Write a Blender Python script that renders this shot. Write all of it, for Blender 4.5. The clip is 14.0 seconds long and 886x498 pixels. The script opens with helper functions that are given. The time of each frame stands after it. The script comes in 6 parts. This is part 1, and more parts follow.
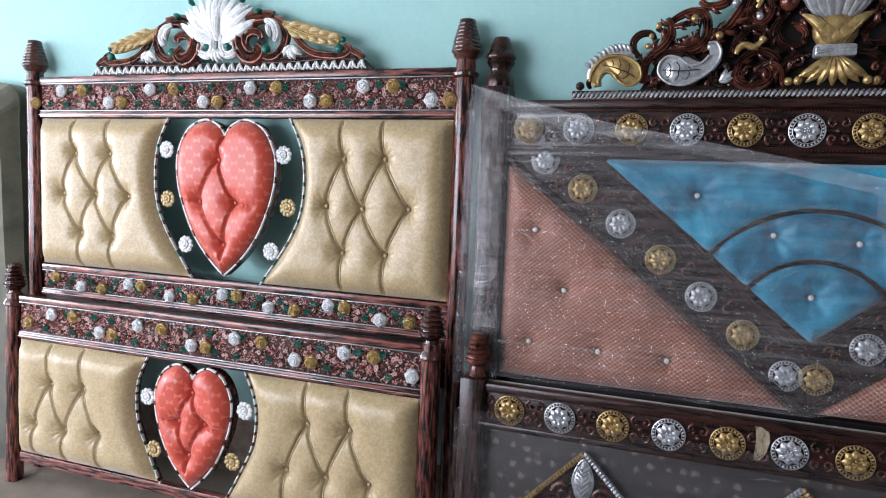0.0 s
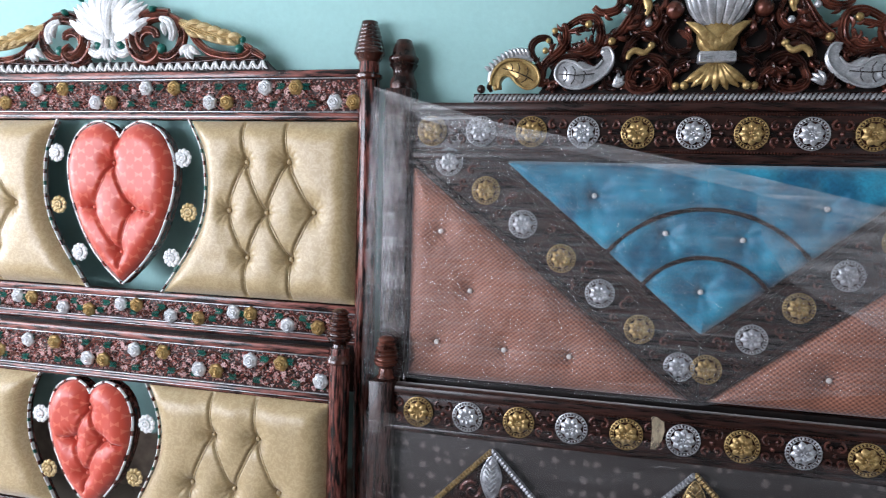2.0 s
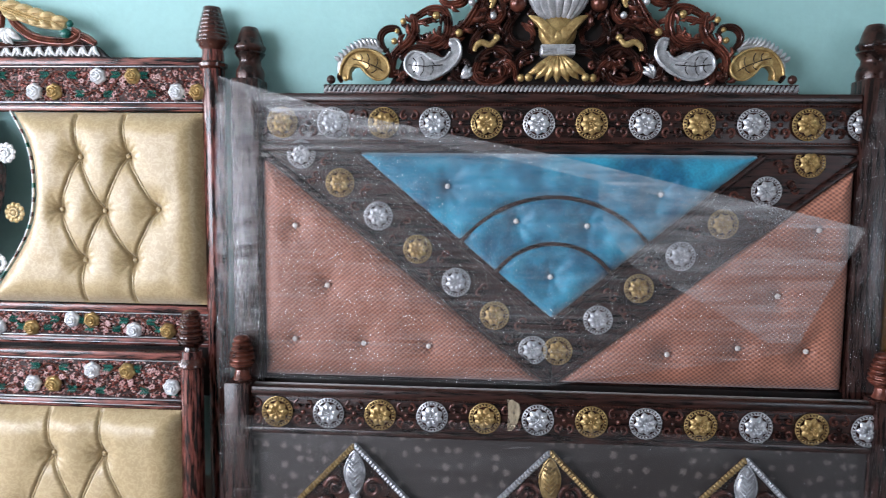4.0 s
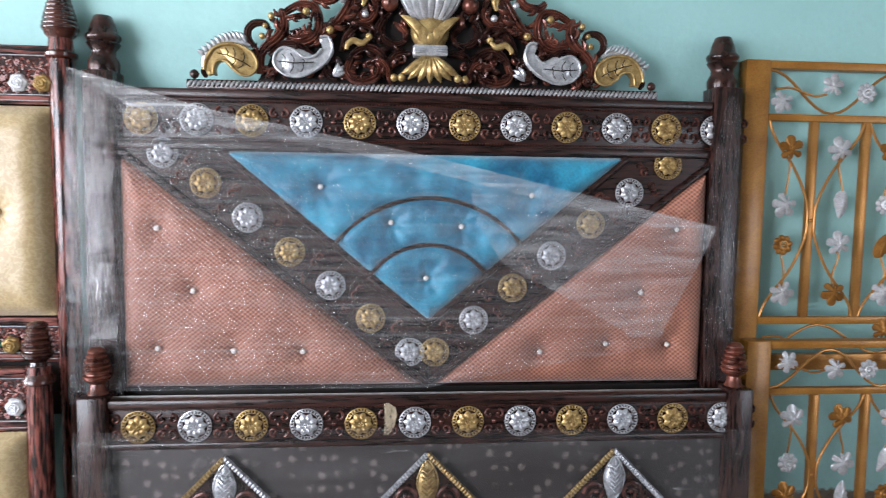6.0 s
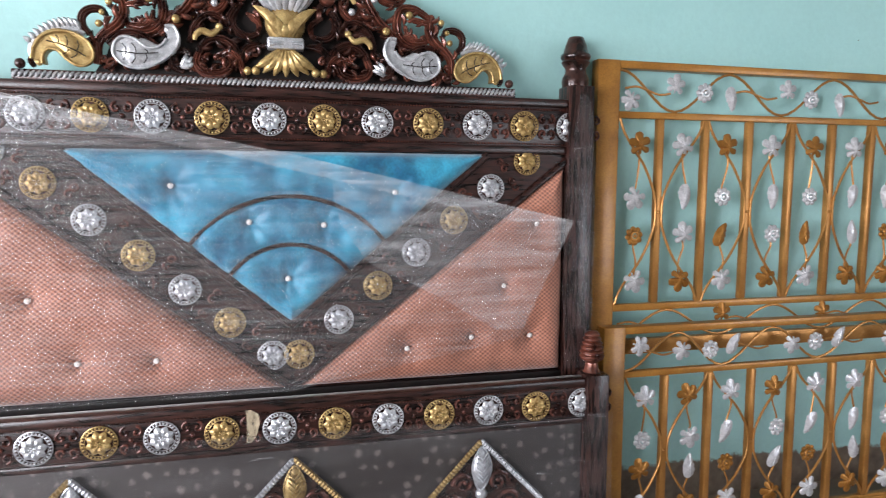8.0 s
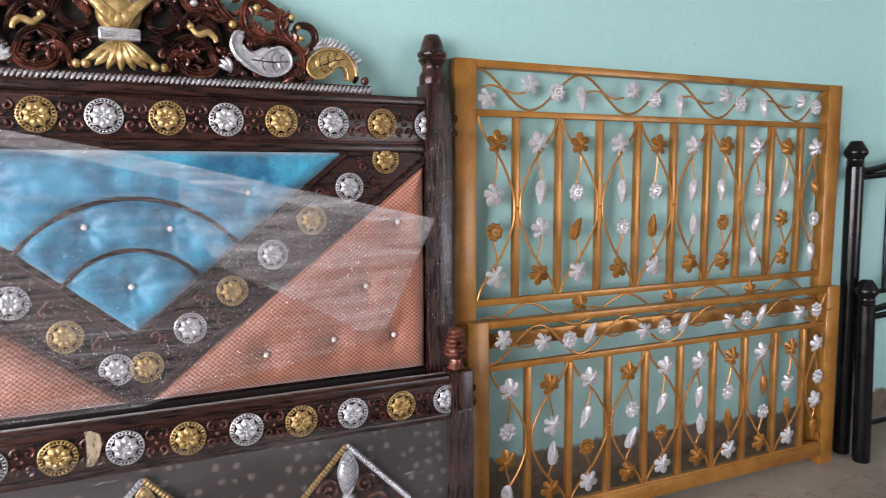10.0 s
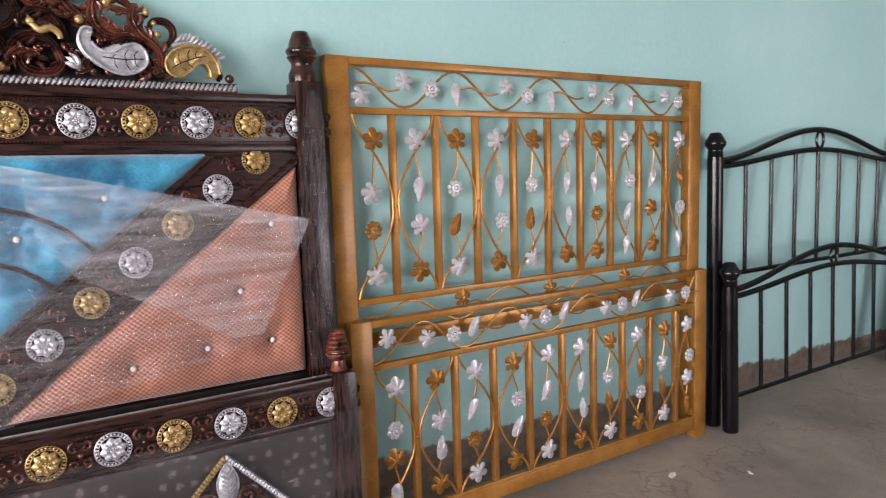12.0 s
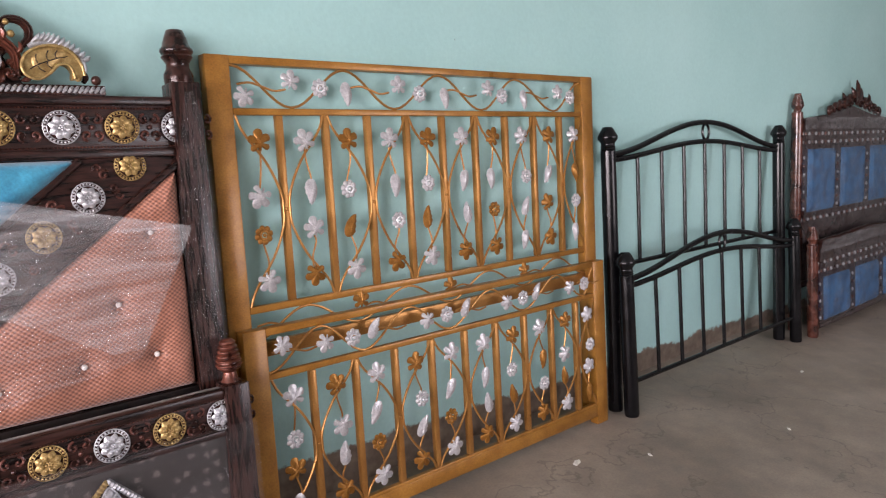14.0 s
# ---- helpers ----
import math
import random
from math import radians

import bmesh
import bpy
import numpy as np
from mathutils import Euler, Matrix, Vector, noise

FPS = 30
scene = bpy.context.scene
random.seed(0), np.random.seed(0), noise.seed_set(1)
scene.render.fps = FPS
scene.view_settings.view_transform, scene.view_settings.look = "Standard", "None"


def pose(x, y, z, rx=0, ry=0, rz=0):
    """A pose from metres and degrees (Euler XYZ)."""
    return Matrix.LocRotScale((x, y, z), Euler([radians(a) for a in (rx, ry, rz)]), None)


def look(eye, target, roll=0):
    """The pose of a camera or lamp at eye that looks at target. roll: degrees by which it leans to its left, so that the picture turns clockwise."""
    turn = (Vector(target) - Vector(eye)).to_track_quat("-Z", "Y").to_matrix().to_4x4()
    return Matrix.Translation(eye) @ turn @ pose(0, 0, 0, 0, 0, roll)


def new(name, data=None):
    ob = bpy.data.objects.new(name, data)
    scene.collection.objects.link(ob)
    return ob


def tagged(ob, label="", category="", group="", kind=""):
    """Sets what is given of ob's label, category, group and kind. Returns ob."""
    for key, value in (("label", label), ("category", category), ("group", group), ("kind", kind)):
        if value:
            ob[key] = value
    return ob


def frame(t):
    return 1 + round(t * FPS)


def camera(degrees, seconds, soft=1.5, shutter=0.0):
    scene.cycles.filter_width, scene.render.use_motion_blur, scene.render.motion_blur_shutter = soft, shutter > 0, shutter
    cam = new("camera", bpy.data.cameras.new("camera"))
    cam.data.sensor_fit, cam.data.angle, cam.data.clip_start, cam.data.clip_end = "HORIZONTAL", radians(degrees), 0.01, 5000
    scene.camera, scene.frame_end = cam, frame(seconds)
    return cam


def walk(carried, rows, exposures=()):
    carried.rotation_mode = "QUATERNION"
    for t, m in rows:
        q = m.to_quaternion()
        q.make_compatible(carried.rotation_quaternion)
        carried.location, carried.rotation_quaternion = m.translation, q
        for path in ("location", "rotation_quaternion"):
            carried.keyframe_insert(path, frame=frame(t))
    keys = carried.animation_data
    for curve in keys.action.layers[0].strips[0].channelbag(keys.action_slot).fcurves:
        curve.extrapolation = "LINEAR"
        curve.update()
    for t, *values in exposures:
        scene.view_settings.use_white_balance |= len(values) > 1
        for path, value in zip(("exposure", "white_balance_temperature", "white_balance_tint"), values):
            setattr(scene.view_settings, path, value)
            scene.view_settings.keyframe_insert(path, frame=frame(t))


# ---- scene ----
cam = camera(65.2, 14.0, soft=1.1, shutter=0.5)
PATH = [
    (0, (-0.345, -2.154, 1.515), (-1.03, -0.314, 1.132), 0.0),
    (0.5, (-0.341, -2.155, 1.51), (-0.995, -0.304, 1.132), 0.1),
    (1, (-0.325, -2.149, 1.511), (-0.927, -0.28, 1.134), 0.2),
    (1.5, (-0.31, -2.14, 1.519), (-0.847, -0.254, 1.129), 0.1),
    (2, (-0.292, -2.138, 1.527), (-0.767, -0.234, 1.14), 0.1),
    (2.5, (-0.277, -2.137, 1.52), (-0.681, -0.219, 1.12), 0.1),
    (3, (-0.258, -2.132, 1.527), (-0.56, -0.197, 1.121), 0.2),
    (5.5, (-0.187, -2.088, 1.53), (-0.101, -0.133, 1.115), 0.8),
    (6, (-0.18, -2.087, 1.519), (0.004, -0.136, 1.12), 1.4),
    (6.5, (-0.174, -2.076, 1.532), (0.116, -0.141, 1.116), 1.7),
    (7, (-0.158, -2.075, 1.54), (0.208, -0.153, 1.126), 1.7),
    (9.5, (-0.065, -2.064, 1.543), (0.689, -0.261, 1.118), 2.6),
    (10, (-0.046, -2.068, 1.542), (0.784, -0.296, 1.13), 2.5),
    (10.5, (-0.03, -2.07, 1.545), (0.87, -0.331, 1.139), 2.7),
    (11, (-0.007, -2.081, 1.546), (0.955, -0.376, 1.135), 2.3),
    (11.5, (0.006, -2.084, 1.543), (1.025, -0.412, 1.138), 2.1),
    (12, (0.025, -2.094, 1.543), (1.102, -0.459, 1.136), 1.9),
    (12.5, (0.047, -2.094, 1.544), (1.184, -0.502, 1.129), 1.9),
    (13, (0.074, -2.1, 1.549), (1.274, -0.553, 1.14), 1.9),
    (13.5, (0.088, -2.111, 1.547), (1.321, -0.588, 1.146), 1.7),
    (14, (0.108, -2.122, 1.552), (1.371, -0.626, 1.142), 1.1),
]
EXPOSURES = [(0.0, -0.34, 5930, 17), (3.0, -0.09, 5930, 16), (6.5, 0.42, 6120, 16), (9.5, 0.64, 6550, 22), (12.0, 0.64, 6760, 28), (14.0, 0.61, 6860, 30)]
walk(cam, [(t, look(eye, target, roll)) for t, eye, target, roll in PATH], EXPOSURES)

# ---------------------------------------------------------------- world and light
world = bpy.data.worlds.new("world")
scene.world = world
world.use_nodes = True
wn = world.node_tree.nodes
sky = wn.new("ShaderNodeTexSky")
sky.sky_type = "NISHITA"
sky.sun_disc = False
sky.sun_elevation, sky.sun_rotation = radians(50), radians(200)
wn["Background"].inputs["Strength"].default_value = 0.12
world.node_tree.links.new(sky.outputs[0], wn["Background"].inputs["Color"])

ROOM = (-11.0, 9.5, -4.6, 0.11, 3.1)          # x0, x1, front wall, back wall, ceiling
DOOR = (-4.3, -0.7, 0.5, 2.9)                # wide shop window in the west wall: y0, y1, z0, z1
FILL_EAST = (3.3, 5.8, 1.0, 2.6)               # unseen opening far along the front wall, added for fill
FILL_WEST = (-8.4, -2.8, 0.9, 2.9)              # unseen second opening in the front wall near its west end, added for fill


def opening_lamp(x0, x1, z0, z1, watts, colour, west=False):
    lamp = bpy.data.lights.new("daylight", "AREA")
    lamp.shape, lamp.size, lamp.size_y = "RECTANGLE", x1 - x0, z1 - z0
    lamp.energy, lamp.color = watts, colour
    ob = new("daylight", lamp)
    ob.matrix_world = pose(ROOM[0] - 0.02, (x0 + x1) / 2, (z0 + z1) / 2, 90, 0, -90) if west else pose((x0 + x1) / 2, ROOM[2] - 0.02, (z0 + z1) / 2, 90, 0, 0)
    return ob


opening_lamp(*DOOR, 700, (0.97, 0.985, 1.0), True)
# Fill lamps in the two added openings of the front wall.
opening_lamp(*FILL_WEST, 520, (0.98, 0.99, 1.0))
opening_lamp(*FILL_EAST, 60, (0.95, 0.985, 1.0))

# ---------------------------------------------------------------- materials


def nodes_of(name):
    m = bpy.data.materials.new(name)
    m.use_nodes = True
    return m, m.node_tree.nodes, m.node_tree.links, m.node_tree.nodes["Principled BSDF"]


def coords(ns, ln, stretch=(1, 1, 1), turn=(0, 0, 0)):
    tc, mp = ns.new("ShaderNodeTexCoord"), ns.new("ShaderNodeMapping")
    mp.inputs["Scale"].default_value = stretch
    mp.inputs["Rotation"].default_value = [radians(a) for a in turn]
    ln.new(tc.outputs["Object"], mp.inputs["Vector"])
    return mp.outputs["Vector"]


def noise_at(ns, ln, vec, scale, detail=4.0, rough=0.55):
    n = ns.new("ShaderNodeTexNoise")
    n.inputs["Scale"].default_value, n.inputs["Detail"].default_value, n.inputs["Roughness"].default_value = scale, detail, rough
    ln.new(vec, n.inputs["Vector"])
    return n.outputs["Fac"]


def ramp(ns, ln, fac, stops):
    r = ns.new("ShaderNodeValToRGB")
    el = r.color_ramp.elements
    while len(el) < len(stops):
        el.new(0.5)
    for e, (p, c) in zip(el, stops):
        e.position, e.color = p, (*c, 1)
    ln.new(fac, r.inputs["Fac"])
    return r.outputs["Color"]


def mixed(ns, ln, fac, a, b, blend="MIX"):
    m = ns.new("ShaderNodeMix")
    m.data_type, m.blend_type = "RGBA", blend
    for sock, v in ((m.inputs[0], fac), (m.inputs[6], a), (m.inputs[7], b)):
        if isinstance(v, (int, float)):
            sock.default_value = v
        elif isinstance(v, tuple):
            sock.default_value = (*v, 1)
        else:
            ln.new(v, sock)
    return m.outputs[2]


def number(ns, ln, op, a, b):
    m = ns.new("ShaderNodeMath")
    m.operation = op
    for sock, v in ((m.inputs[0], a), (m.inputs[1], b)):
        if isinstance(v, (int, float)):
            sock.default_value = v
        else:
            ln.new(v, sock)
    return m.outputs[0]


def bumped(ns, ln, bsdf, height, strength, distance):
    b = ns.new("ShaderNodeBump")
    b.inputs["Strength"].default_value, b.inputs["Distance"].default_value = strength, distance
    ln.new(height, b.inputs["Height"])
    ln.new(b.outputs["Normal"], bsdf.inputs["Normal"])


def surface(name, dark, light, scale=30, stretch=(1, 1, 1), rough=0.5, metal=0.0, bump=0.2, depth=0.002, fine=220, spread=(0.35, 0.65), coat=0.0, sheen=0.0, turn=(0, 0, 0)):
    """Paint, metal, wood or cloth: two tones by a broad noise, a fine grain over it, uneven gloss and relief."""
    m, ns, ln, bsdf = nodes_of(name)
    vec = coords(ns, ln, stretch, turn)
    broad, grain = noise_at(ns, ln, vec, scale), noise_at(ns, ln, vec, fine, 3)
    col = ramp(ns, ln, broad, [(spread[0], dark), (spread[1], light)])
    tint = ramp(ns, ln, grain, [(0.25, (0.72, 0.72, 0.72)), (0.75, (1.18, 1.18, 1.18))])
    ln.new(mixed(ns, ln, 1.0, col, tint, "MULTIPLY"), bsdf.inputs["Base Color"])
    ln.new(number(ns, ln, "ADD", number(ns, ln, "MULTIPLY", broad, 0.3), rough - 0.15), bsdf.inputs["Roughness"])
    bsdf.inputs["Metallic"].default_value = metal
    bsdf.inputs["Specular IOR Level"].default_value = 0.32
    bsdf.inputs["Coat Weight"].default_value = coat
    bsdf.inputs["Coat Roughness"].default_value = 0.15
    bsdf.inputs["Sheen Weight"].default_value = sheen
    bumped(ns, ln, bsdf, number(ns, ln, "ADD", broad, number(ns, ln, "MULTIPLY", grain, 0.5)), bump, depth)
    return m


def plaster():
    """Teal distemper on plaster, with a raw cement foot of uneven height, specks and rubbed places."""
    m, ns, ln, bsdf = nodes_of("teal_plaster")
    tc = ns.new("ShaderNodeTexCoord")
    vec = tc.outputs["Object"]
    broad, fine = noise_at(ns, ln, vec, 0.9, 5), noise_at(ns, ln, vec, 60, 4)
    col = ramp(ns, ln, broad, [(0.3, (0.30, 0.53, 0.51)), (0.7, (0.36, 0.595, 0.575))])
    col = mixed(ns, ln, 1.0, col, ramp(ns, ln, fine, [(0.2, (0.95, 0.95, 0.95)), (0.8, (1.04, 1.04, 1.04))]), "MULTIPLY")
    specks = ns.new("ShaderNodeTexVoronoi")
    specks.inputs["Scale"].default_value = 3.1
    ln.new(vec, specks.inputs["Vector"])
    spot = number(ns, ln, "LESS_THAN", specks.outputs["Distance"], 0.011)
    col = mixed(ns, ln, number(ns, ln, "MULTIPLY", spot, 0.7), col, (0.12, 0.11, 0.09))
    sep = ns.new("ShaderNodeSeparateXYZ")
    ln.new(vec, sep.inputs[0])
    edge = number(ns, ln, "ADD", sep.outputs["Z"], number(ns, ln, "MULTIPLY", noise_at(ns, ln, vec, 5, 6, 0.7), -0.16))
    edge = number(ns, ln, "ADD", edge, number(ns, ln, "MULTIPLY", sep.outputs["X"], 0.022))
    foot = ramp(ns, ln, edge, [(0.115, (1, 1, 1)), (0.128, (0, 0, 0))])
    cement = ramp(ns, ln, noise_at(ns, ln, vec, 18, 6), [(0.3, (0.10, 0.075, 0.055)), (0.7, (0.21, 0.165, 0.125))])
    ln.new(mixed(ns, ln, foot, col, cement), bsdf.inputs["Base Color"])
    bsdf.inputs["Roughness"].default_value = 0.62
    bsdf.inputs["Specular IOR Level"].default_value = 0.35
    bumped(ns, ln, bsdf, number(ns, ln, "ADD", fine, number(ns, ln, "MULTIPLY", broad, 3.0)), 0.25, 0.004)
    return m


def concrete():
    m, ns, ln, bsdf = nodes_of("dusty_concrete")
    vec = coords(ns, ln)
    broad, mid, fine = noise_at(ns, ln, vec, 1.3, 6, 0.6), noise_at(ns, ln, vec, 7, 6, 0.65), noise_at(ns, ln, vec, 90, 3)
    col = ramp(ns, ln, broad, [(0.3, (0.17, 0.138, 0.108)), (0.72, (0.32, 0.268, 0.217))])
    col = mixed(ns, ln, 1.0, col, ramp(ns, ln, mid, [(0.25, (0.72, 0.72, 0.74)), (0.75, (1.16, 1.14, 1.1))]), "MULTIPLY")
    col = mixed(ns, ln, 1.0, col, ramp(ns, ln, fine, [(0.2, (0.86, 0.86, 0.86)), (0.8, (1.1, 1.1, 1.1))]), "MULTIPLY")
    crack = ns.new("ShaderNodeTexVoronoi")
    crack.feature = "DISTANCE_TO_EDGE"
    crack.inputs["Scale"].default_value = 0.75
    bend = ns.new("ShaderNodeVectorMath")
    bend.operation = "ADD"
    nz = ns.new("ShaderNodeTexNoise")
    nz.inputs["Scale"].default_value, nz.inputs["Detail"].default_value = 3.0, 6
    ln.new(vec, nz.inputs["Vector"])
    ln.new(vec, bend.inputs[0])
    ln.new(nz.outputs["Color"], bend.inputs[1])
    ln.new(bend.outputs[0], crack.inputs["Vector"])
    line = ramp(ns, ln, crack.outputs["Distance"], [(0.0, (1, 1, 1)), (0.008, (0, 0, 0))])
    col = mixed(ns, ln, number(ns, ln, "MULTIPLY", line, 0.45), col, (0.07, 0.06, 0.05))
    ln.new(col, bsdf.inputs["Base Color"])
    ln.new(number(ns, ln, "ADD", number(ns, ln, "MULTIPLY", mid, 0.35), 0.45), bsdf.inputs["Roughness"])
    bumped(ns, ln, bsdf, number(ns, ln, "ADD", mid, number(ns, ln, "MULTIPLY", fine, 0.3)), 0.35, 0.006)
    return m


def streaked_wood(name, dark, light, along, rough=0.3, coat=0.5):
    """Polished veneer with dark streaks that run along one axis."""
    st = [13.0, 13.0, 13.0]
    st["xyz".index(along)] = 1.3
    return surface(name, dark, light, 9, st, rough, 0, 0.12, 0.001, 40, (0.42, 0.60), coat, 0, (0, 12 if along == "z" else 7, 0))


def woven():
    """Coppery basket weave: a fine chequer of raised floats."""
    m, ns, ln, bsdf = nodes_of("copper_weave")
    vec = coords(ns, ln)
    parts_ = []
    for axis, off in (("X", 0.0), ("Z", 0.9)):
        sep = ns.new("ShaderNodeSeparateXYZ")
        ln.new(vec, sep.inputs[0])
        parts_.append(number(ns, ln, "SINE", number(ns, ln, "ADD", number(ns, ln, "MULTIPLY", sep.outputs[axis], 400.0 if axis == "X" else 480.0), off), 0))
    weave = number(ns, ln, "MULTIPLY", parts_[0], parts_[1])
    broad = noise_at(ns, ln, vec, 6, 4)
    col = ramp(ns, ln, number(ns, ln, "ADD", number(ns, ln, "MULTIPLY", weave, 0.4), 0.5), [(0.12, (0.11, 0.034, 0.022)), (0.8, (0.43, 0.18, 0.11))])
    col = mixed(ns, ln, 1.0, col, ramp(ns, ln, broad, [(0.3, (0.85, 0.83, 0.82)), (0.7, (1.12, 1.1, 1.08))]), "MULTIPLY")
    ln.new(col, bsdf.inputs["Base Color"])
    bsdf.inputs["Roughness"].default_value = 0.5
    bsdf.inputs["Sheen Weight"].default_value = 0.3
    bumped(ns, ln, bsdf, weave, 0.6, 0.0015)
    return m


def brocade(name, ground, figure, scale, rough=0.42, sprigs=False):
    """Satin cloth with a tone-on-tone figure woven in."""
    m, ns, ln, bsdf = nodes_of(name)
    vec = coords(ns, ln)
    warp = ns.new("ShaderNodeTexNoise")
    warp.inputs["Scale"].default_value, warp.inputs["Detail"].default_value = scale * 0.5, 2
    ln.new(vec, warp.inputs["Vector"])
    add = ns.new("ShaderNodeVectorMath")
    add.operation = "MULTIPLY_ADD"
    ln.new(warp.outputs["Color"], add.inputs[0])
    add.inputs[1].default_value = (0.05, 0.05, 0.05)
    ln.new(vec, add.inputs[2])
    lines = noise_at(ns, ln, add.outputs[0], scale, 1.0)
    if sprigs:
        sep = ns.new("ShaderNodeSeparateXYZ")
        ln.new(vec, sep.inputs[0])
        bows = []
        for shift in (0.0, 0.5):
            u, v = [number(ns, ln, "ABSOLUTE", number(ns, ln, "SUBTRACT", number(ns, ln, "FRACT", number(ns, ln, "ADD", number(ns, ln, "MULTIPLY", sep.outputs[k], f), shift), 0), 0.5), 0) for k, f in (("X", 15.0), ("Z", 19.0))]
            inside = number(ns, ln, "LESS_THAN", v, number(ns, ln, "ADD", number(ns, ln, "MULTIPLY", u, 0.75), 0.035))
            bows.append(number(ns, ln, "MULTIPLY", inside, number(ns, ln, "LESS_THAN", u, 0.215)))
        fig = number(ns, ln, "MULTIPLY", number(ns, ln, "MAXIMUM", *bows), ramp(ns, ln, lines, [(0.3, (0.45, 0.45, 0.45)), (0.6, (1, 1, 1))]))
    else:
        fig = ramp(ns, ln, lines, [(0.40, (0, 0, 0)), (0.46, (1, 1, 1)), (0.52, (1, 1, 1)), (0.58, (0, 0, 0))])
    broad = noise_at(ns, ln, vec, 5, 4)
    col = mixed(ns, ln, number(ns, ln, "MULTIPLY", fig, 0.6 if sprigs else 0.5), ground, figure)
    col = mixed(ns, ln, 1.0, col, ramp(ns, ln, broad, [(0.3, (0.95, 0.955, 0.95)), (0.7, (1.04, 1.04, 1.045))]), "MULTIPLY")
    ln.new(col, bsdf.inputs["Base Color"])
    ln.new(number(ns, ln, "ADD", number(ns, ln, "MULTIPLY", fig, -0.07), rough), bsdf.inputs["Roughness"])
    bsdf.inputs["Sheen Weight"].default_value = 0.35
    bumped(ns, ln, bsdf, number(ns, ln, "ADD", noise_at(ns, ln, vec, 700, 2), fig), 0.06, 0.0007)
    return m


def blotched(name, ground, figure, scale):
    """Dark velvet with pale printed sprigs."""
    m, ns, ln, bsdf = nodes_of(name)
    vec = coords(ns, ln)
    v = ns.new("ShaderNodeTexVoronoi")
    v.inputs["Scale"].default_value = scale
    v.inputs["Randomness"].default_value = 0.55
    ln.new(vec, v.inputs["Vector"])
    wob = number(ns, ln, "ADD", v.outputs["Distance"], number(ns, ln, "MULTIPLY", noise_at(ns, ln, vec, scale * 5, 3), 0.55))
    fig = ramp(ns, ln, wob, [(0.40, (1, 1, 1)), (0.58, (0, 0, 0))])
    ln.new(mixed(ns, ln, number(ns, ln, "MULTIPLY", fig, 0.8), ground, figure), bsdf.inputs["Base Color"])
    bsdf.inputs["Roughness"].default_value = 0.6
    bsdf.inputs["Sheen Weight"].default_value = 0.4
    bumped(ns, ln, bsdf, noise_at(ns, ln, vec, 300, 3), 0.15, 0.001)
    return m


def film_wrap(name, veil, stretch, turn, glint=0.6):
    """Thin clear packing film: mostly see-through, a milky veil where it folds, sharp gloss on its wrinkles, white
    glints painted in.
    """
    m, ns, ln, bsdf = nodes_of(name)
    vec = coords(ns, ln, stretch, turn)
    folds, fine = noise_at(ns, ln, vec, 3.0, 6, 0.7), noise_at(ns, ln, vec, 14, 6, 0.7)
    plain = coords(ns, ln)
    patch = ramp(ns, ln, noise_at(ns, ln, plain, 4.0, 3), [(0.50, (0, 0, 0)), (0.64, (1, 1, 1))])
    crinkle = number(ns, ln, "MULTIPLY", noise_at(ns, ln, coords(ns, ln, (0.5, 1, 2.6), turn), 17, 3, 0.55), number(ns, ln, "ADD", number(ns, ln, "MULTIPLY", patch, 1.2), 0.06))
    bsdf.inputs["Base Color"].default_value = (0.86, 0.87, 0.88, 1)
    bsdf.inputs["Roughness"].default_value = 0.2
    bsdf.inputs["Specular IOR Level"].default_value = 0.5
    bumped(ns, ln, bsdf, number(ns, ln, "ADD", number(ns, ln, "ADD", folds, number(ns, ln, "MULTIPLY", fine, 0.12)), crinkle), glint, 0.012)
    clear = ns.new("ShaderNodeBsdfTransparent")
    clear.inputs["Color"].default_value = (0.97, 0.975, 0.98, 1)
    mix = ns.new("ShaderNodeMixShader")
    # Diffuse white streaks stand for haze and glints reflected by the film.
    milk = ramp(ns, ln, folds, [(0.34, (veil * 0.25,) * 3), (0.48, (veil * 0.8,) * 3), (0.60, (min(1, veil * 1.8),) * 3), (0.72, (min(1, veil * 3.4),) * 3)])
    painted_glint = number(ns, ln, "MULTIPLY", ramp(ns, ln, fine, [(0.62, (0, 0, 0)), (0.72, (0.45, 0.45, 0.45))]), patch)
    ln.new(number(ns, ln, "MAXIMUM", milk, painted_glint), mix.inputs["Fac"])
    gloss = ns.new("ShaderNodeBsdfGlossy")
    gloss.inputs["Roughness"].default_value = 0.06
    ln.new(clear.outputs[0], mix.inputs[1])
    ln.new(bsdf.outputs[0], mix.inputs[2])
    top = ns.new("ShaderNodeMixShader")
    fr = ns.new("ShaderNodeFresnel")
    fr.inputs["IOR"].default_value = 1.36
    bump = [n for n in ns if n.bl_idname == "ShaderNodeBump"][0]
    ln.new(bump.outputs["Normal"], gloss.inputs["Normal"])
    ln.new(bump.outputs["Normal"], fr.inputs["Normal"])
    ln.new(fr.outputs[0], top.inputs["Fac"])
    ln.new(mix.outputs[0], top.inputs[1])
    ln.new(gloss.outputs[0], top.inputs[2])
    ln.new(top.outputs[0], ns["Material Output"].inputs["Surface"])
    return m


def carved_colours():
    """Painted carving: each small curl takes its own tone."""
    m, ns, ln, bsdf = nodes_of("painted_carving")
    g = ns.new("ShaderNodeNewGeometry")
    col = ramp(ns, ln, g.outputs["Random Per Island"], [(0.0, (0.03, 0.009, 0.007)), (0.3, (0.30, 0.09, 0.07)), (0.6, (0.66, 0.31, 0.26)), (0.85, (0.85, 0.70, 0.68))])
    ln.new(col, bsdf.inputs["Base Color"])
    bsdf.inputs["Roughness"].default_value = 0.24
    bsdf.inputs["Metallic"].default_value = 0.1
    return m


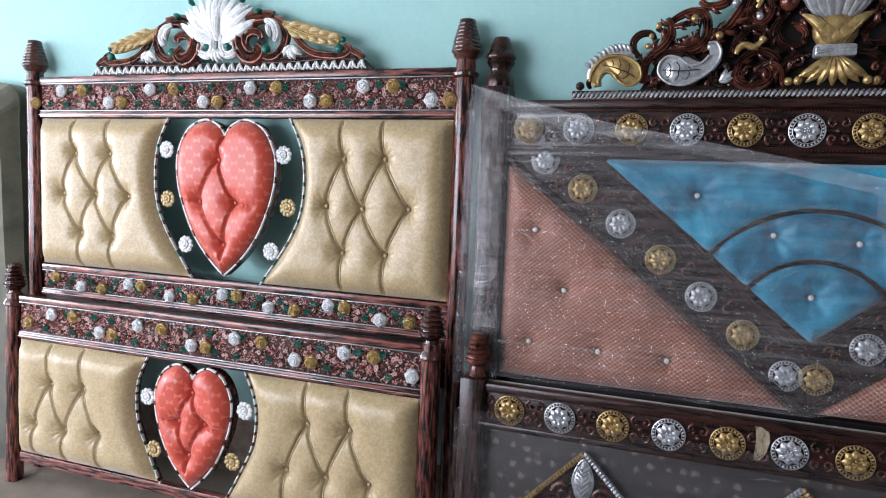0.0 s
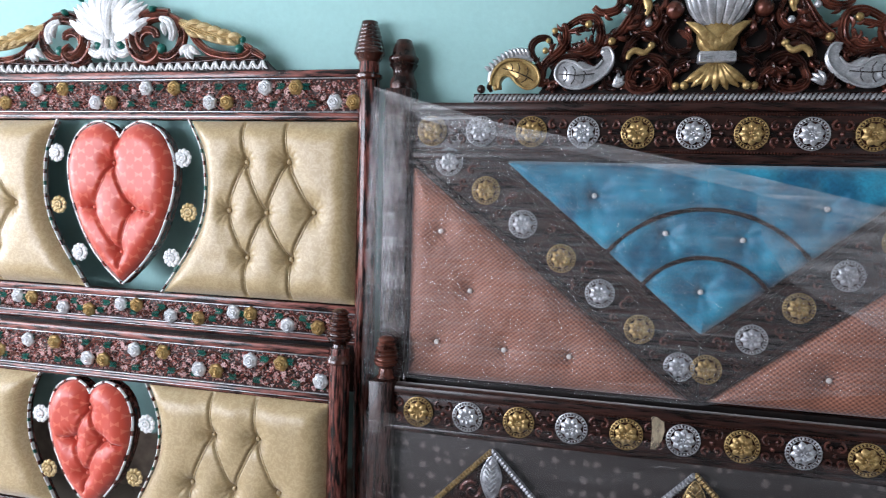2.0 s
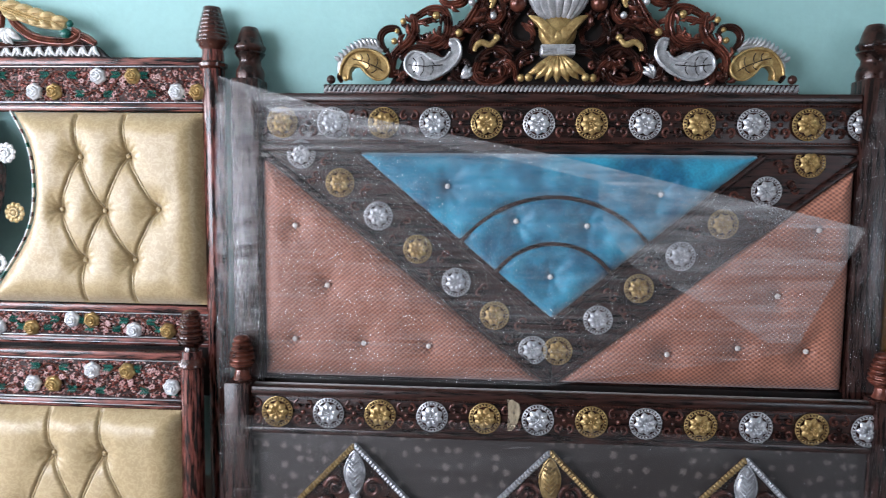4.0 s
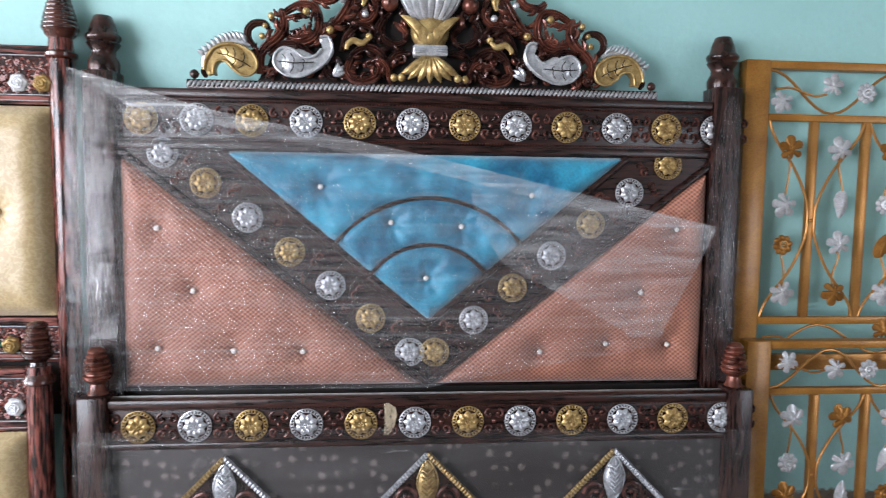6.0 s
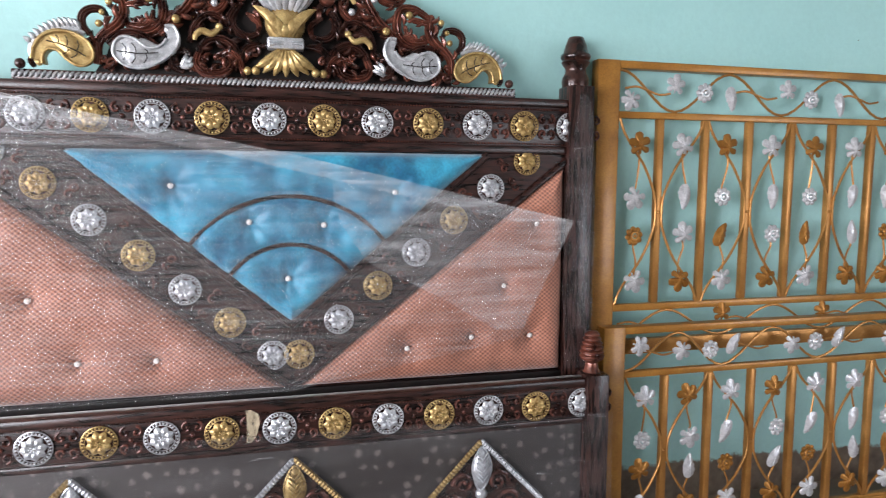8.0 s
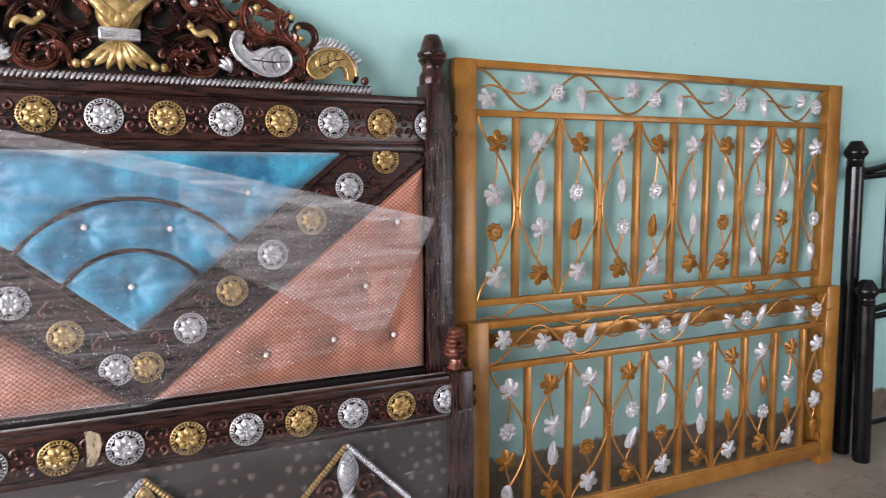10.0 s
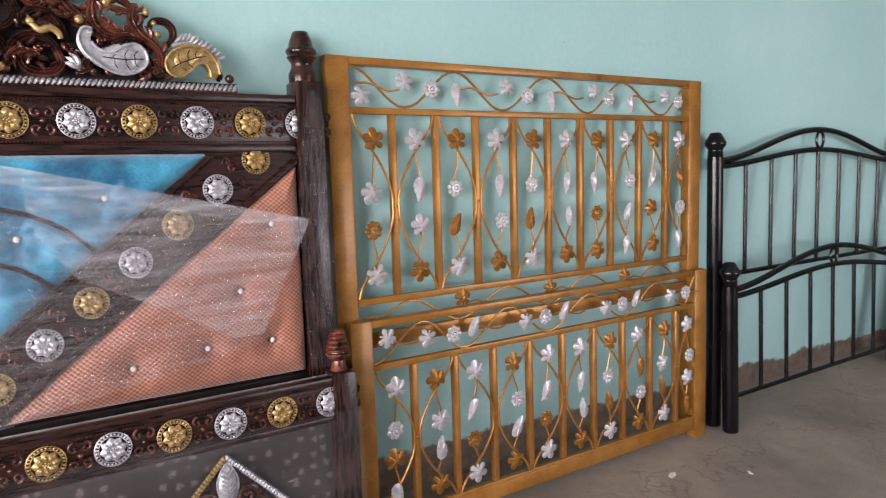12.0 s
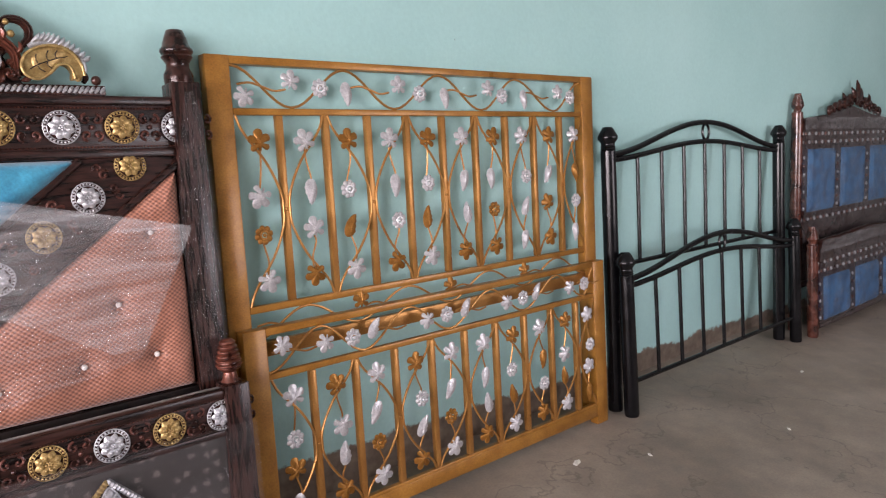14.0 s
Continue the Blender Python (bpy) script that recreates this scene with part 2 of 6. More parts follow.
M_WALL, M_FLOOR = plaster(), concrete()
M_PLAIN_WALL = surface("plain_plaster", (0.22, 0.24, 0.235), (0.30, 0.315, 0.31), 1.2, rough=0.8, bump=0.1)
M_CEIL = surface("white_ceiling", (0.66, 0.66, 0.64), (0.76, 0.76, 0.74), 1.5, rough=0.85, bump=0.1)
M_YARD = surface("yard_ground", (0.22, 0.19, 0.15), (0.34, 0.3, 0.25), 1.0, rough=0.9)
M_STREAK_X = streaked_wood("red_streaked_wood", (0.008, 0.004, 0.004), (0.27, 0.09, 0.07), "x", 0.3, 0.45)
M_STREAK_Z = streaked_wood("red_streaked_post_wood", (0.007, 0.0035, 0.0035), (0.20, 0.058, 0.043), "z", 0.26, 0.45)
M_DARK_X = streaked_wood("dark_walnut", (0.007, 0.0035, 0.003), (0.038, 0.014, 0.0105), "x", 0.3, 0.05)
M_DARK_Z = streaked_wood("dark_walnut_post", (0.008, 0.004, 0.0035), (0.042, 0.016, 0.012), "z", 0.28, 0.08)
M_COPPER = surface("copper_rubbed_wood", (0.03, 0.009, 0.006), (0.20, 0.062, 0.038), 25, rough=0.3, metal=0.45, bump=0.2, coat=0.35)
M_CARVE = surface("dark_carved_wood", (0.007, 0.003, 0.0025), (0.062, 0.02, 0.013), 30, rough=0.3, metal=0.25, bump=0.25, coat=0.3)
# Near-black wood; also painted in for the shade behind carving and between boards.
M_VOID = surface("dark_wood_and_shade", (0.003, 0.002, 0.0016), (0.012, 0.006, 0.0045), 30, rough=0.6, bump=0.4)
M_SILVER = surface("silver_paint", (0.40, 0.41, 0.43), (0.60, 0.61, 0.63), 60, rough=0.34, metal=0.6, bump=0.2)
M_GOLD = surface("gold_paint", (0.30, 0.19, 0.07), (0.50, 0.36, 0.15), 60, rough=0.34, metal=0.55, bump=0.2)
M_WHITE = surface("white_paint", (0.66, 0.67, 0.67), (0.84, 0.85, 0.85), 40, rough=0.45, bump=0.2)
M_ROSE = surface("silver_white_paint", (0.55, 0.56, 0.58), (0.78, 0.79, 0.80), 60, rough=0.32, metal=0.25, bump=0.2)
M_CREAMGOLD = surface("cream_gold_paint", (0.40, 0.29, 0.12), (0.62, 0.48, 0.26), 50, rough=0.42, metal=0.2, bump=0.2)
M_GREEN = surface("emerald_paint", (0.005, 0.07, 0.055), (0.012, 0.15, 0.115), 40, rough=0.35, bump=0.2)
M_CARVING = carved_colours()
M_BLUSH = surface("blush_paint", (0.42, 0.2, 0.19), (0.68, 0.47, 0.45), 60, rough=0.4, bump=0.2)
M_CURL = surface("carved_curl", (0.012, 0.005, 0.004), (0.13, 0.045, 0.032), 40, rough=0.3, metal=0.3, bump=0.3, coat=0.1)
M_STRIP = surface("carved_strip_ground", (0.010, 0.004, 0.003), (0.05, 0.016, 0.012), 70, rough=0.45, bump=0.9, depth=0.004)
M_OLIVE = brocade("olive_brocade", (0.352, 0.258, 0.125), (0.50, 0.39, 0.22), 62, 0.41)
M_CORAL = brocade("coral_brocade", (0.50, 0.052, 0.024), (0.68, 0.19, 0.115), 40, 0.42, True)
M_BLUE = surface("blue_crushed_velvet", (0.004, 0.085, 0.165), (0.022, 0.27, 0.41), 9, rough=0.4, bump=0.35, depth=0.003, fine=130, sheen=0.5)
M_WEAVE = woven()
M_SPRIG = blotched("sprigged_dark_velvet", (0.021, 0.015, 0.0135), (0.15, 0.125, 0.11), 22)
M_PEARL = surface("pearl_button", (0.6, 0.57, 0.52), (0.75, 0.72, 0.68), 30, rough=0.2, bump=0.05, coat=0.5)
M_YELLOW = surface("ochre_gold_enamel", (0.24, 0.10, 0.015), (0.36, 0.162, 0.029), 8, rough=0.34, metal=0.15, bump=0.12, coat=0.15)
M_BRONZE = surface("bronze_gold_metal", (0.30, 0.132, 0.032), (0.42, 0.20, 0.056), 7, rough=0.33, metal=0.5, bump=0.08)
M_ORANGE = surface("orange_gold_leaf", (0.24, 0.10, 0.018), (0.37, 0.165, 0.036), 25, rough=0.33, metal=0.55, bump=0.3)
M_LEAFSILVER = surface("silver_leaf_metal", (0.42, 0.415, 0.425), (0.60, 0.595, 0.605), 40, rough=0.32, metal=0.4, bump=0.3)
M_BLACK = surface("black_gloss_enamel", (0.002, 0.002, 0.0024), (0.004, 0.004, 0.005), 15, rough=0.22, bump=0.04, coat=0.0)
M_MOSS = surface("moss_velvet", (0.042, 0.043, 0.026), (0.095, 0.092, 0.058), 9, rough=0.7, bump=0.3, sheen=0.5)
M_ROYAL = surface("royal_blue_cloth", (0.012, 0.062, 0.15), (0.03, 0.145, 0.30), 12, rough=0.55, bump=0.25)
M_POST = surface("glossy_redbrown_post", (0.022, 0.007, 0.005), (0.11, 0.033, 0.02), 14, rough=0.26, bump=0.06, coat=0.6)
M_FILM = film_wrap("clear_film", 0.05, (0.8, 1, 26), (0, 11, 0))
M_FILM_LOW = film_wrap("clear_film_low", 0.016, (0.8, 1, 5), (0, -3, 0))
M_FILM_POST = film_wrap("clear_film_post", 0.026, (5, 1, 1.6), (0, 8, 0), 0.5)
M_FILM_EDGE = film_wrap("clear_film_edge", 0.12, (0.7, 1, 14), (0, 11, 0))
M_FILM_BARE = film_wrap("clear_film_bare_post", 0.014, (3.2, 1, 2.2), (0, 18, 0), 0.9)
M_FILM_FLAP = film_wrap("clear_film_flap", 0.085, (1.2, 1, 12), (0, -16, 0), 0.8)
M_FILM_FAR = film_wrap("clear_film_far", 0.035, (3, 1, 2.5), (0, 20, 0), 0.6)
M_TAPE = film_wrap("brown_tape", 0.6, (6, 1, 2), (0, 0, 0), 0.5)
M_TAPE.node_tree.nodes["Principled BSDF"].inputs["Base Color"].default_value = (0.42, 0.35, 0.24, 1)
M_PAPER = surface("paper_scrap", (0.6, 0.58, 0.52), (0.75, 0.73, 0.68), 40, rough=0.8)

# ---------------------------------------------------------------- mesh building
PLUMB = 1.0065      # heights below are plumb; boards lean, so along the board they are this much longer
STATE = {"cx": 0.0, "k": PLUMB}


def part(name, bm, material, parent, label="", smooth=True):
    """Links a bmesh as one mesh object under a thing or a part."""
    for v in bm.verts:
        v.co.x -= STATE["cx"]
        v.co.z *= STATE["k"]
    bmesh.ops.recalc_face_normals(bm, faces=bm.faces)
    me = bpy.data.meshes.new(name)
    bm.to_mesh(me)
    bm.free()
    for mt in material if isinstance(material, (list, tuple)) else [material]:
        me.materials.append(mt)
    return link(name, me, parent, label, smooth)


def link(name, me, parent, label="", smooth=True, at=None):
    if smooth and at is None:
        for p in me.polygons:
            p.use_smooth = True
        me.set_sharp_from_angle(angle=radians(42))
    ob = new(name, me)
    ob.parent = parent
    if at is not None:
        ob.matrix_basis = at
    if label:
        ob["label"] = label
    return ob


def thing(name, cx, y0, lean, label, category, group="", turn=0.0):
    """A board that leans on the wall: an empty at its foot, tilted back. Its parts are given in room x and plumb height."""
    e = new(name)
    e.matrix_basis = pose(cx, y0, 0, -math.degrees(math.atan(lean)), 0, turn)
    STATE["cx"], STATE["k"] = cx, PLUMB
    return tagged(e, label, category, group)


def spot(x, y, z, rx=0, ry=0, rz=0, s=1.0):
    """Pose of a shared mesh on the board that is being built."""
    return pose(x - STATE["cx"], y, z * STATE["k"], rx, ry, rz) @ Matrix.Diagonal((s, s, s, 1))


def box(bm, x0, x1, y0, y1, z0, z1, bevel=0.003):
    made = bmesh.ops.create_cube(bm, size=1)
    vs = made["verts"]
    bmesh.ops.scale(bm, verts=vs, vec=(x1 - x0, y1 - y0, z1 - z0))
    bmesh.ops.translate(bm, verts=vs, vec=((x0 + x1) / 2, (y0 + y1) / 2, (z0 + z1) / 2))
    if bevel:
        es = list({e for v in vs for e in v.link_edges})
        bmesh.ops.bevel(bm, geom=es, offset=bevel, segments=2, profile=0.5, affect="EDGES")
    return bm


def boxed(*a, **k):
    return box(bmesh.new(), *a, **k)


def lathe(bm, x, y, profile, seg=24):
    """Turned shape about an upright axis; profile: (radius, height) from below."""
    rings = []
    for r, z in profile:
        rings.append([bm.verts.new((x + r * math.cos(2 * math.pi * i / seg), y + r * math.sin(2 * math.pi * i / seg), z)) for i in range(seg)])
    for a, b in zip(rings, rings[1:]):
        for i in range(seg):
            bm.faces.new((a[i], a[(i + 1) % seg], b[(i + 1) % seg], b[i]))
    bm.faces.new(rings[0][::-1])
    bm.faces.new(rings[-1])
    return bm


def curve(points, n=8, closed=False):
    """Smooth points through the given ones (Catmull-Rom), of any dimension."""
    p = [np.array(q, float) for q in points]
    m = len(p)
    out = []
    for i in range(m if closed else m - 1):
        a, b, c, d = [p[j % m] if closed else p[min(max(j, 0), m - 1)] for j in (i - 1, i, i + 1, i + 2)]
        for k in range(n):
            t = k / n
            out.append(0.5 * (2 * b + (c - a) * t + (2 * a - 5 * b + 4 * c - d) * t * t + (3 * b - a - 3 * c + d) * t ** 3))
    if not closed:
        out.append(p[-1])
    return out


def tube(bm, pts, radii, flat=1.0, seg=8, closed=False, depth=None, bands=None):
    """Sweeps an oval along points (x, y, z) that lie about one upright plane; radii across the plane, flat times that in depth."""
    pts = [Vector(p) for p in pts]
    n = len(pts)
    rs = [radii] * n if isinstance(radii, (int, float)) else list(radii)
    rings = []
    for i, p in enumerate(pts):
        a = pts[(i - 1) % n] if closed or i else p
        b = pts[(i + 1) % n] if closed or i < n - 1 else p
        d = (b - a)
        d = d.normalized() if d.length > 1e-9 else Vector((1, 0, 0))
        side = d.cross(Vector((0, 1, 0)))
        side = side.normalized() if side.length > 1e-6 else Vector((1, 0, 0))
        up = side.cross(d).normalized()
        rings.append([bm.verts.new(p + (side * (rs[i] * math.cos(2 * math.pi * k / seg)) + up * ((depth[i] if depth else rs[i] * flat) * math.sin(2 * math.pi * k / seg)))) for k in range(seg)])
    count = n if closed else n - 1
    for i in range(count):
        a, b = rings[i], rings[(i + 1) % n]
        for k in range(seg):
            f = bm.faces.new((a[k], a[(k + 1) % seg], b[(k + 1) % seg], b[k]))
            if bands:
                f.material_index = bands(i)
    if not closed:
        bm.faces.new(rings[0][::-1])
        bm.faces.new(rings[-1])
    return bm


def ball(bm, x, y, z, r, flat=1.0, u=10, v=7):
    made = bmesh.ops.create_uvsphere(bm, u_segments=u, v_segments=v, radius=r)
    bmesh.ops.scale(bm, verts=made["verts"], vec=(1, flat, 1))
    bmesh.ops.translate(bm, verts=made["verts"], vec=(x, y, z))
    return bm


def blade(bm, base, tip, width, bend=0.0, y=-0.012, thick=0.012, n=9):
    """A carved leaf lobe from base to tip (x, z), swelling in the middle and bent to one side."""
    b, t = Vector((base[0], 0, base[1])), Vector((tip[0], 0, tip[1]))
    d = t - b
    side = Vector((d.z, 0, -d.x))
    pts, rs, dp = [], [], []
    for i in range(n):
        s = i / (n - 1)
        pts.append(b + d * s + side * (bend * math.sin(math.pi * s)) + Vector((0, y - thick * math.sin(math.pi * s) * 0.6, 0)))
        w = max(0.12, math.sin(math.pi * (0.12 + 0.86 * s)) ** 0.8)
        rs.append(width * w)
        dp.append(thick * w)
    return tube(bm, pts, rs, 1, 8, depth=dp)


def scroll(bm, x, z, r0, r1, start, turns, thick, y=-0.012, flat=1.0, hand=1, n=26):
    """A volute: a tapering coil round (x, z) that ends in an eye."""
    pts, rs = [], []
    for i in range(n):
        s = i / (n - 1)
        a = radians(start) + hand * 2 * math.pi * turns * s
        r = r0 + (r1 - r0) * s ** 0.8
        pts.append((x + r * math.cos(a), y - 0.006 * s, z + r * math.sin(a)))
        rs.append(thick * (1 - 0.45 * s))
    tube(bm, pts, rs, flat, 8)
    ball(bm, pts[-1][0], pts[-1][1] - 0.003, pts[-1][2], thick * 0.85)
    return bm


def carved_band(bm, pts, radii, depth=0.9, ridges=3):
    """A carved leaf band along points: rounded front with grooves that run its length."""
    pts = [Vector(p) for p in pts]
    rings, n = [], len(pts)
    for i, p in enumerate(pts):
        d = (pts[min(i + 1, n - 1)] - pts[max(i - 1, 0)]).normalized()
        across = d.cross(Vector((0, 1, 0))).normalized()
        ring = []
        for k in range(13):
            q = -1 + k / 6
            h = math.sqrt(max(0.0, 1 - q * q)) * (0.55 + 0.45 * abs(math.cos(ridges * math.pi * q / 2)))
            ring.append(bm.verts.new(p + across * (q * radii[i]) + Vector((0, -h * radii[i] * depth, 0))))
        ring.append(bm.verts.new(p + Vector((0, 0.008, 0))))
        rings.append(ring)
    for a, b in zip(rings, rings[1:]):
        for k in range(14):
            bm.faces.new((a[k], a[(k + 1) % 14], b[(k + 1) % 14], b[k]))
    bm.faces.new(rings[0][::-1])
    bm.faces.new(rings[-1])
    return bm


def slab(bm, outline, y0, y1):
    """A flat plate of given outline (x, z)."""
    f = [bm.verts.new((x, y0, z)) for x, z in outline]
    b = [bm.verts.new((x, y1, z)) for x, z in outline]
    bm.faces.new(f)
    bm.faces.new(b[::-1])
    m = len(outline)
    for i in range(m):
        bm.faces.new((f[i], f[(i + 1) % m], b[(i + 1) % m], b[i]))
    return bm


def to_segments(P, segs):
    """Distance of points (n, 2) from the nearest of some segments, and along-position."""
    best = np.full(len(P), 9.0)
    for a, b in segs:
        a, b = np.array(a, float), np.array(b, float)
        ab = b - a
        t = np.clip(((P - a) @ ab) / max(ab @ ab, 1e-12), 0, 1)
        best = np.minimum(best, np.linalg.norm(P - (a + t[:, None] * ab), axis=1))
    return best


def cushion(rows, outline, puff, buttons=(), pleats=(), edge=0.045, dimple=0.028, y=0.0, wrinkle=0.0015, pleat=0.012, cord=0.0, cords=None, spread=0.036, pucker=0.0012, soften=0):
    """Padded, buttoned upholstery. rows: a grid of (x, z) points, row by row; outline: its closed border."""
    G = np.array(rows, float)
    nr, nc, _ = G.shape
    P = G.reshape(-1, 2)
    d = to_segments(P, list(zip(outline, outline[1:] + outline[:1])))
    if cord:
        d = d * (1 + 0.16 * np.array([noise.noise(Vector((px * 16, pz * 16, 3.1))) for px, pz in P]))
    q = np.clip(d / edge, 0, 1)
    h = puff * np.sqrt(np.maximum(0, 1 - (1 - q) ** 2))
    if soften:
        h += 0.012 * (1 - np.exp(-(to_segments(P, pleats) / 0.045) ** 2)) * q
        g = h.reshape(nr, nc)
        for _ in range(soften):
            g[1:-1, 1:-1] = 0.2 * (g[1:-1, 1:-1] + g[:-2, 1:-1] + g[2:, 1:-1] + g[1:-1, :-2] + g[1:-1, 2:])
        h = g.reshape(-1)
    for bx, bz in buttons:
        r = np.hypot(P[:, 0] - bx, P[:, 1] - bz)
        ang = np.arctan2(P[:, 1] - bz, P[:, 0] - bx)
        h -= dimple * 0.55 * np.exp(-(r / spread) ** 2) + dimple * 0.6 * np.exp(-(r / 0.014) ** 2)
        h += pucker * np.sin(ang * (13 if spread < 0.04 else 7) + bx * 40) * np.exp(-((r - 0.83 * spread) / (0.56 * spread)) ** 2)
    if pleats:
        dp = to_segments(P, pleats)
        h -= pleat * np.exp(-(dp / (0.006 if cord else 0.009)) ** 2)
        if cord and not soften:
            h += 0.007 * (1 - np.exp(-(dp / 0.045) ** 2)) * np.clip(d / edge, 0, 1)
    h += wrinkle * np.array([noise.noise(Vector((px * 22, pz * 22, puff * 50))) for px, pz in P])
    h = np.where(h > 0.004, h, 0.004 * np.exp(np.minimum(h - 0.004, 0) / 0.01)); h = np.maximum(h, 0.001) * np.where(d < 1e-5, 0, 1)
    bm = bmesh.new()
    vs = [bm.verts.new((px, y - hh, pz)) for (px, pz), hh in zip(P, h)]
    for i in range(nr - 1):
        for j in range(nc - 1):
            q4 = [vs[i * nc + j], vs[i * nc + j + 1], vs[(i + 1) * nc + j + 1], vs[(i + 1) * nc + j]]
            bm.faces.new(q4)
    bmesh.ops.remove_doubles(bm, verts=bm.verts, dist=1e-5)
    if cord:
        for (ax, az), (bx, bz) in pleats:
            line = []
            for i in range(15):
                f = 0.06 + 0.88 * i / 14
                px, pz = ax + (bx - ax) * f, az + (bz - az) * f
                near = np.argmin((P[:, 0] - px) ** 2 + (P[:, 1] - pz) ** 2)
                line.append((px + 0.003 * math.sin(math.pi * f), y - h[near] - cord * 0.5 - pleat * 0.5, pz))
            cords.append(tube(bmesh.new(), line, [cord * (0.6 + 0.4 * math.sin(math.pi * i / 14)) for i in range(15)], 0.9, 6))
    return bm


def spanned(left, right, z0, z1, step=0.0075):
    """Rows of a grid between two upright borders x = left(z), right(z)."""
    nz = max(8, int((z1 - z0) / step))
    width = max(right(z) - left(z) for z in (z0, (z0 + z1) / 2, z1))
    nx = max(8, int(width / step))
    rows = []
    for i in range(nz + 1):
        z = z0 + (z1 - z0) * i / nz
        a, b = left(z), right(z)
        rows.append([(a + (b - a) * j / nx, z) for j in range(nx + 1)])
    border = [r[0] for r in rows] + rows[-1][1:-1] + [r[-1] for r in rows[::-1]] + rows[0][1:-1][::-1]
    return rows, border

# ---------------------------------------------------------------- the room
STATE["k"] = 1.0
X0, X1, YF, YB, ZC = ROOM
T = 0.22


def setting(name, bm, material, label, smooth=False):
    ob = part(name, bm, material, None, "", smooth)
    return tagged(ob, label, name.split("_")[0], kind="structure")


setting("ground", boxed(-60, 60, -60, 60, -0.6, -0.26, bevel=0), M_YARD, "bare earth yard outside the shop")
setting("floor", boxed(X0 - T, X1 + T, YF - T, YB + T, -0.25, 0, bevel=0), M_FLOOR, "dusty grey-brown concrete floor with hairline cracks")
setting("wall_north", boxed(X0 - T, X1 + T, YB, YB + T, 0, ZC, bevel=0), M_WALL, "pale teal painted plaster wall with raw cement foot")
side = bmesh.new()
for a, b, c, d in ((YF, DOOR[0], 0, ZC), (DOOR[1], YB, 0, ZC), (DOOR[0], DOOR[1], 0, DOOR[2]), (DOOR[0], DOOR[1], DOOR[3], ZC)):
    box(side, X0 - T, X0, a, b, c, d, 0)
setting("wall_west", side, M_PLAIN_WALL, "pale plaster side wall with wide shop window")
setting("wall_east", boxed(X1, X1 + T, YF, YB, 0, ZC, bevel=0), M_PLAIN_WALL, "pale plaster side wall")
# Both openings are unseen, cut only to let the fill lamps in.
front = bmesh.new()
for a, b, c, d in ((X0 - T, FILL_WEST[0], 0, ZC), (FILL_WEST[0], FILL_WEST[1], 0, FILL_WEST[2]), (FILL_WEST[0], FILL_WEST[1], FILL_WEST[3], ZC), (FILL_WEST[1], FILL_EAST[0], 0, ZC), (FILL_EAST[0], FILL_EAST[1], 0, FILL_EAST[2]), (FILL_EAST[0], FILL_EAST[1], FILL_EAST[3], ZC), (FILL_EAST[1], X1 + T, 0, ZC)):
    box(front, a, b, YF - T, YF, c, d, 0)
setting("wall_south", front, M_PLAIN_WALL, "pale plaster front wall with two added openings")
setting("ceiling", boxed(X0 - T, X1 + T, YF - T, YB + T, ZC, ZC + 0.2, bevel=0), M_CEIL, "plain whitewashed ceiling")

# ---------------------------------------------------------------- small carved pieces, made once


def mesh_of(name, bm, materials):
    bmesh.ops.recalc_face_normals(bm, faces=bm.faces)
    me = bpy.data.meshes.new(name)
    bm.to_mesh(me)
    bm.free()
    for mt in materials:
        me.materials.append(mt)
    for p in me.polygons:
        p.use_smooth = True
    me.set_sharp_from_angle(angle=radians(50))
    return me


def medallion_mesh(name, colour, ground):
    """Round boss, 9 cm: corded rim, dark pierced ring, eight broad petals with eight small ones and seeds on them."""
    bm = bmesh.new()
    seg = 32
    prof = [(0.0445, 0.0), (0.0450, -0.004), (0.0360, -0.005), (0.0350, -0.003)]
    rings = []
    for r, y in prof:
        rings.append([bm.verts.new((r * math.cos(2 * math.pi * k / seg), y, r * math.sin(2 * math.pi * k / seg))) for k in range(seg)])
    for a, b in zip(rings, rings[1:]):
        for k in range(seg):
            bm.faces.new((a[k], a[(k + 1) % seg], b[(k + 1) % seg], b[k])).material_index = 1
    bm.faces.new(rings[-1]).material_index = 1
    tube(bm, [(0.0452 * math.cos(2 * math.pi * k / 32), -0.005, 0.0452 * math.sin(2 * math.pi * k / 32)) for k in range(32)], 0.0017, 1.2, 5, True)
    tube(bm, [(0.0358 * math.cos(2 * math.pi * k / 32), -0.005, 0.0358 * math.sin(2 * math.pi * k / 32)) for k in range(32)], 0.0013, 1.2, 5, True)
    for k in range(28):
        a = 2 * math.pi * k / 28
        ball(bm, 0.0405 * math.cos(a), -0.0065, 0.0405 * math.sin(a), 0.0032, 1.0, 6, 4)
    for k in range(8):
        a = 2 * math.pi * k / 8
        blade(bm, (0.006 * math.cos(a), 0.006 * math.sin(a)), (0.0335 * math.cos(a), 0.0335 * math.sin(a)), 0.0124, 0, -0.006, 0.0050, 7)
        ball(bm, 0.0185 * math.cos(a), -0.0135, 0.0185 * math.sin(a), 0.0038, 1, 6, 4)
    for k in range(5):
        a = 2 * math.pi * k / 5
        ball(bm, 0.0062 * math.cos(a), -0.0165, 0.0062 * math.sin(a), 0.0036, 1, 6, 4)
    ball(bm, 0, -0.018, 0, 0.0036, 1, 6, 4)
    return mesh_of(name, bm, [colour, ground])


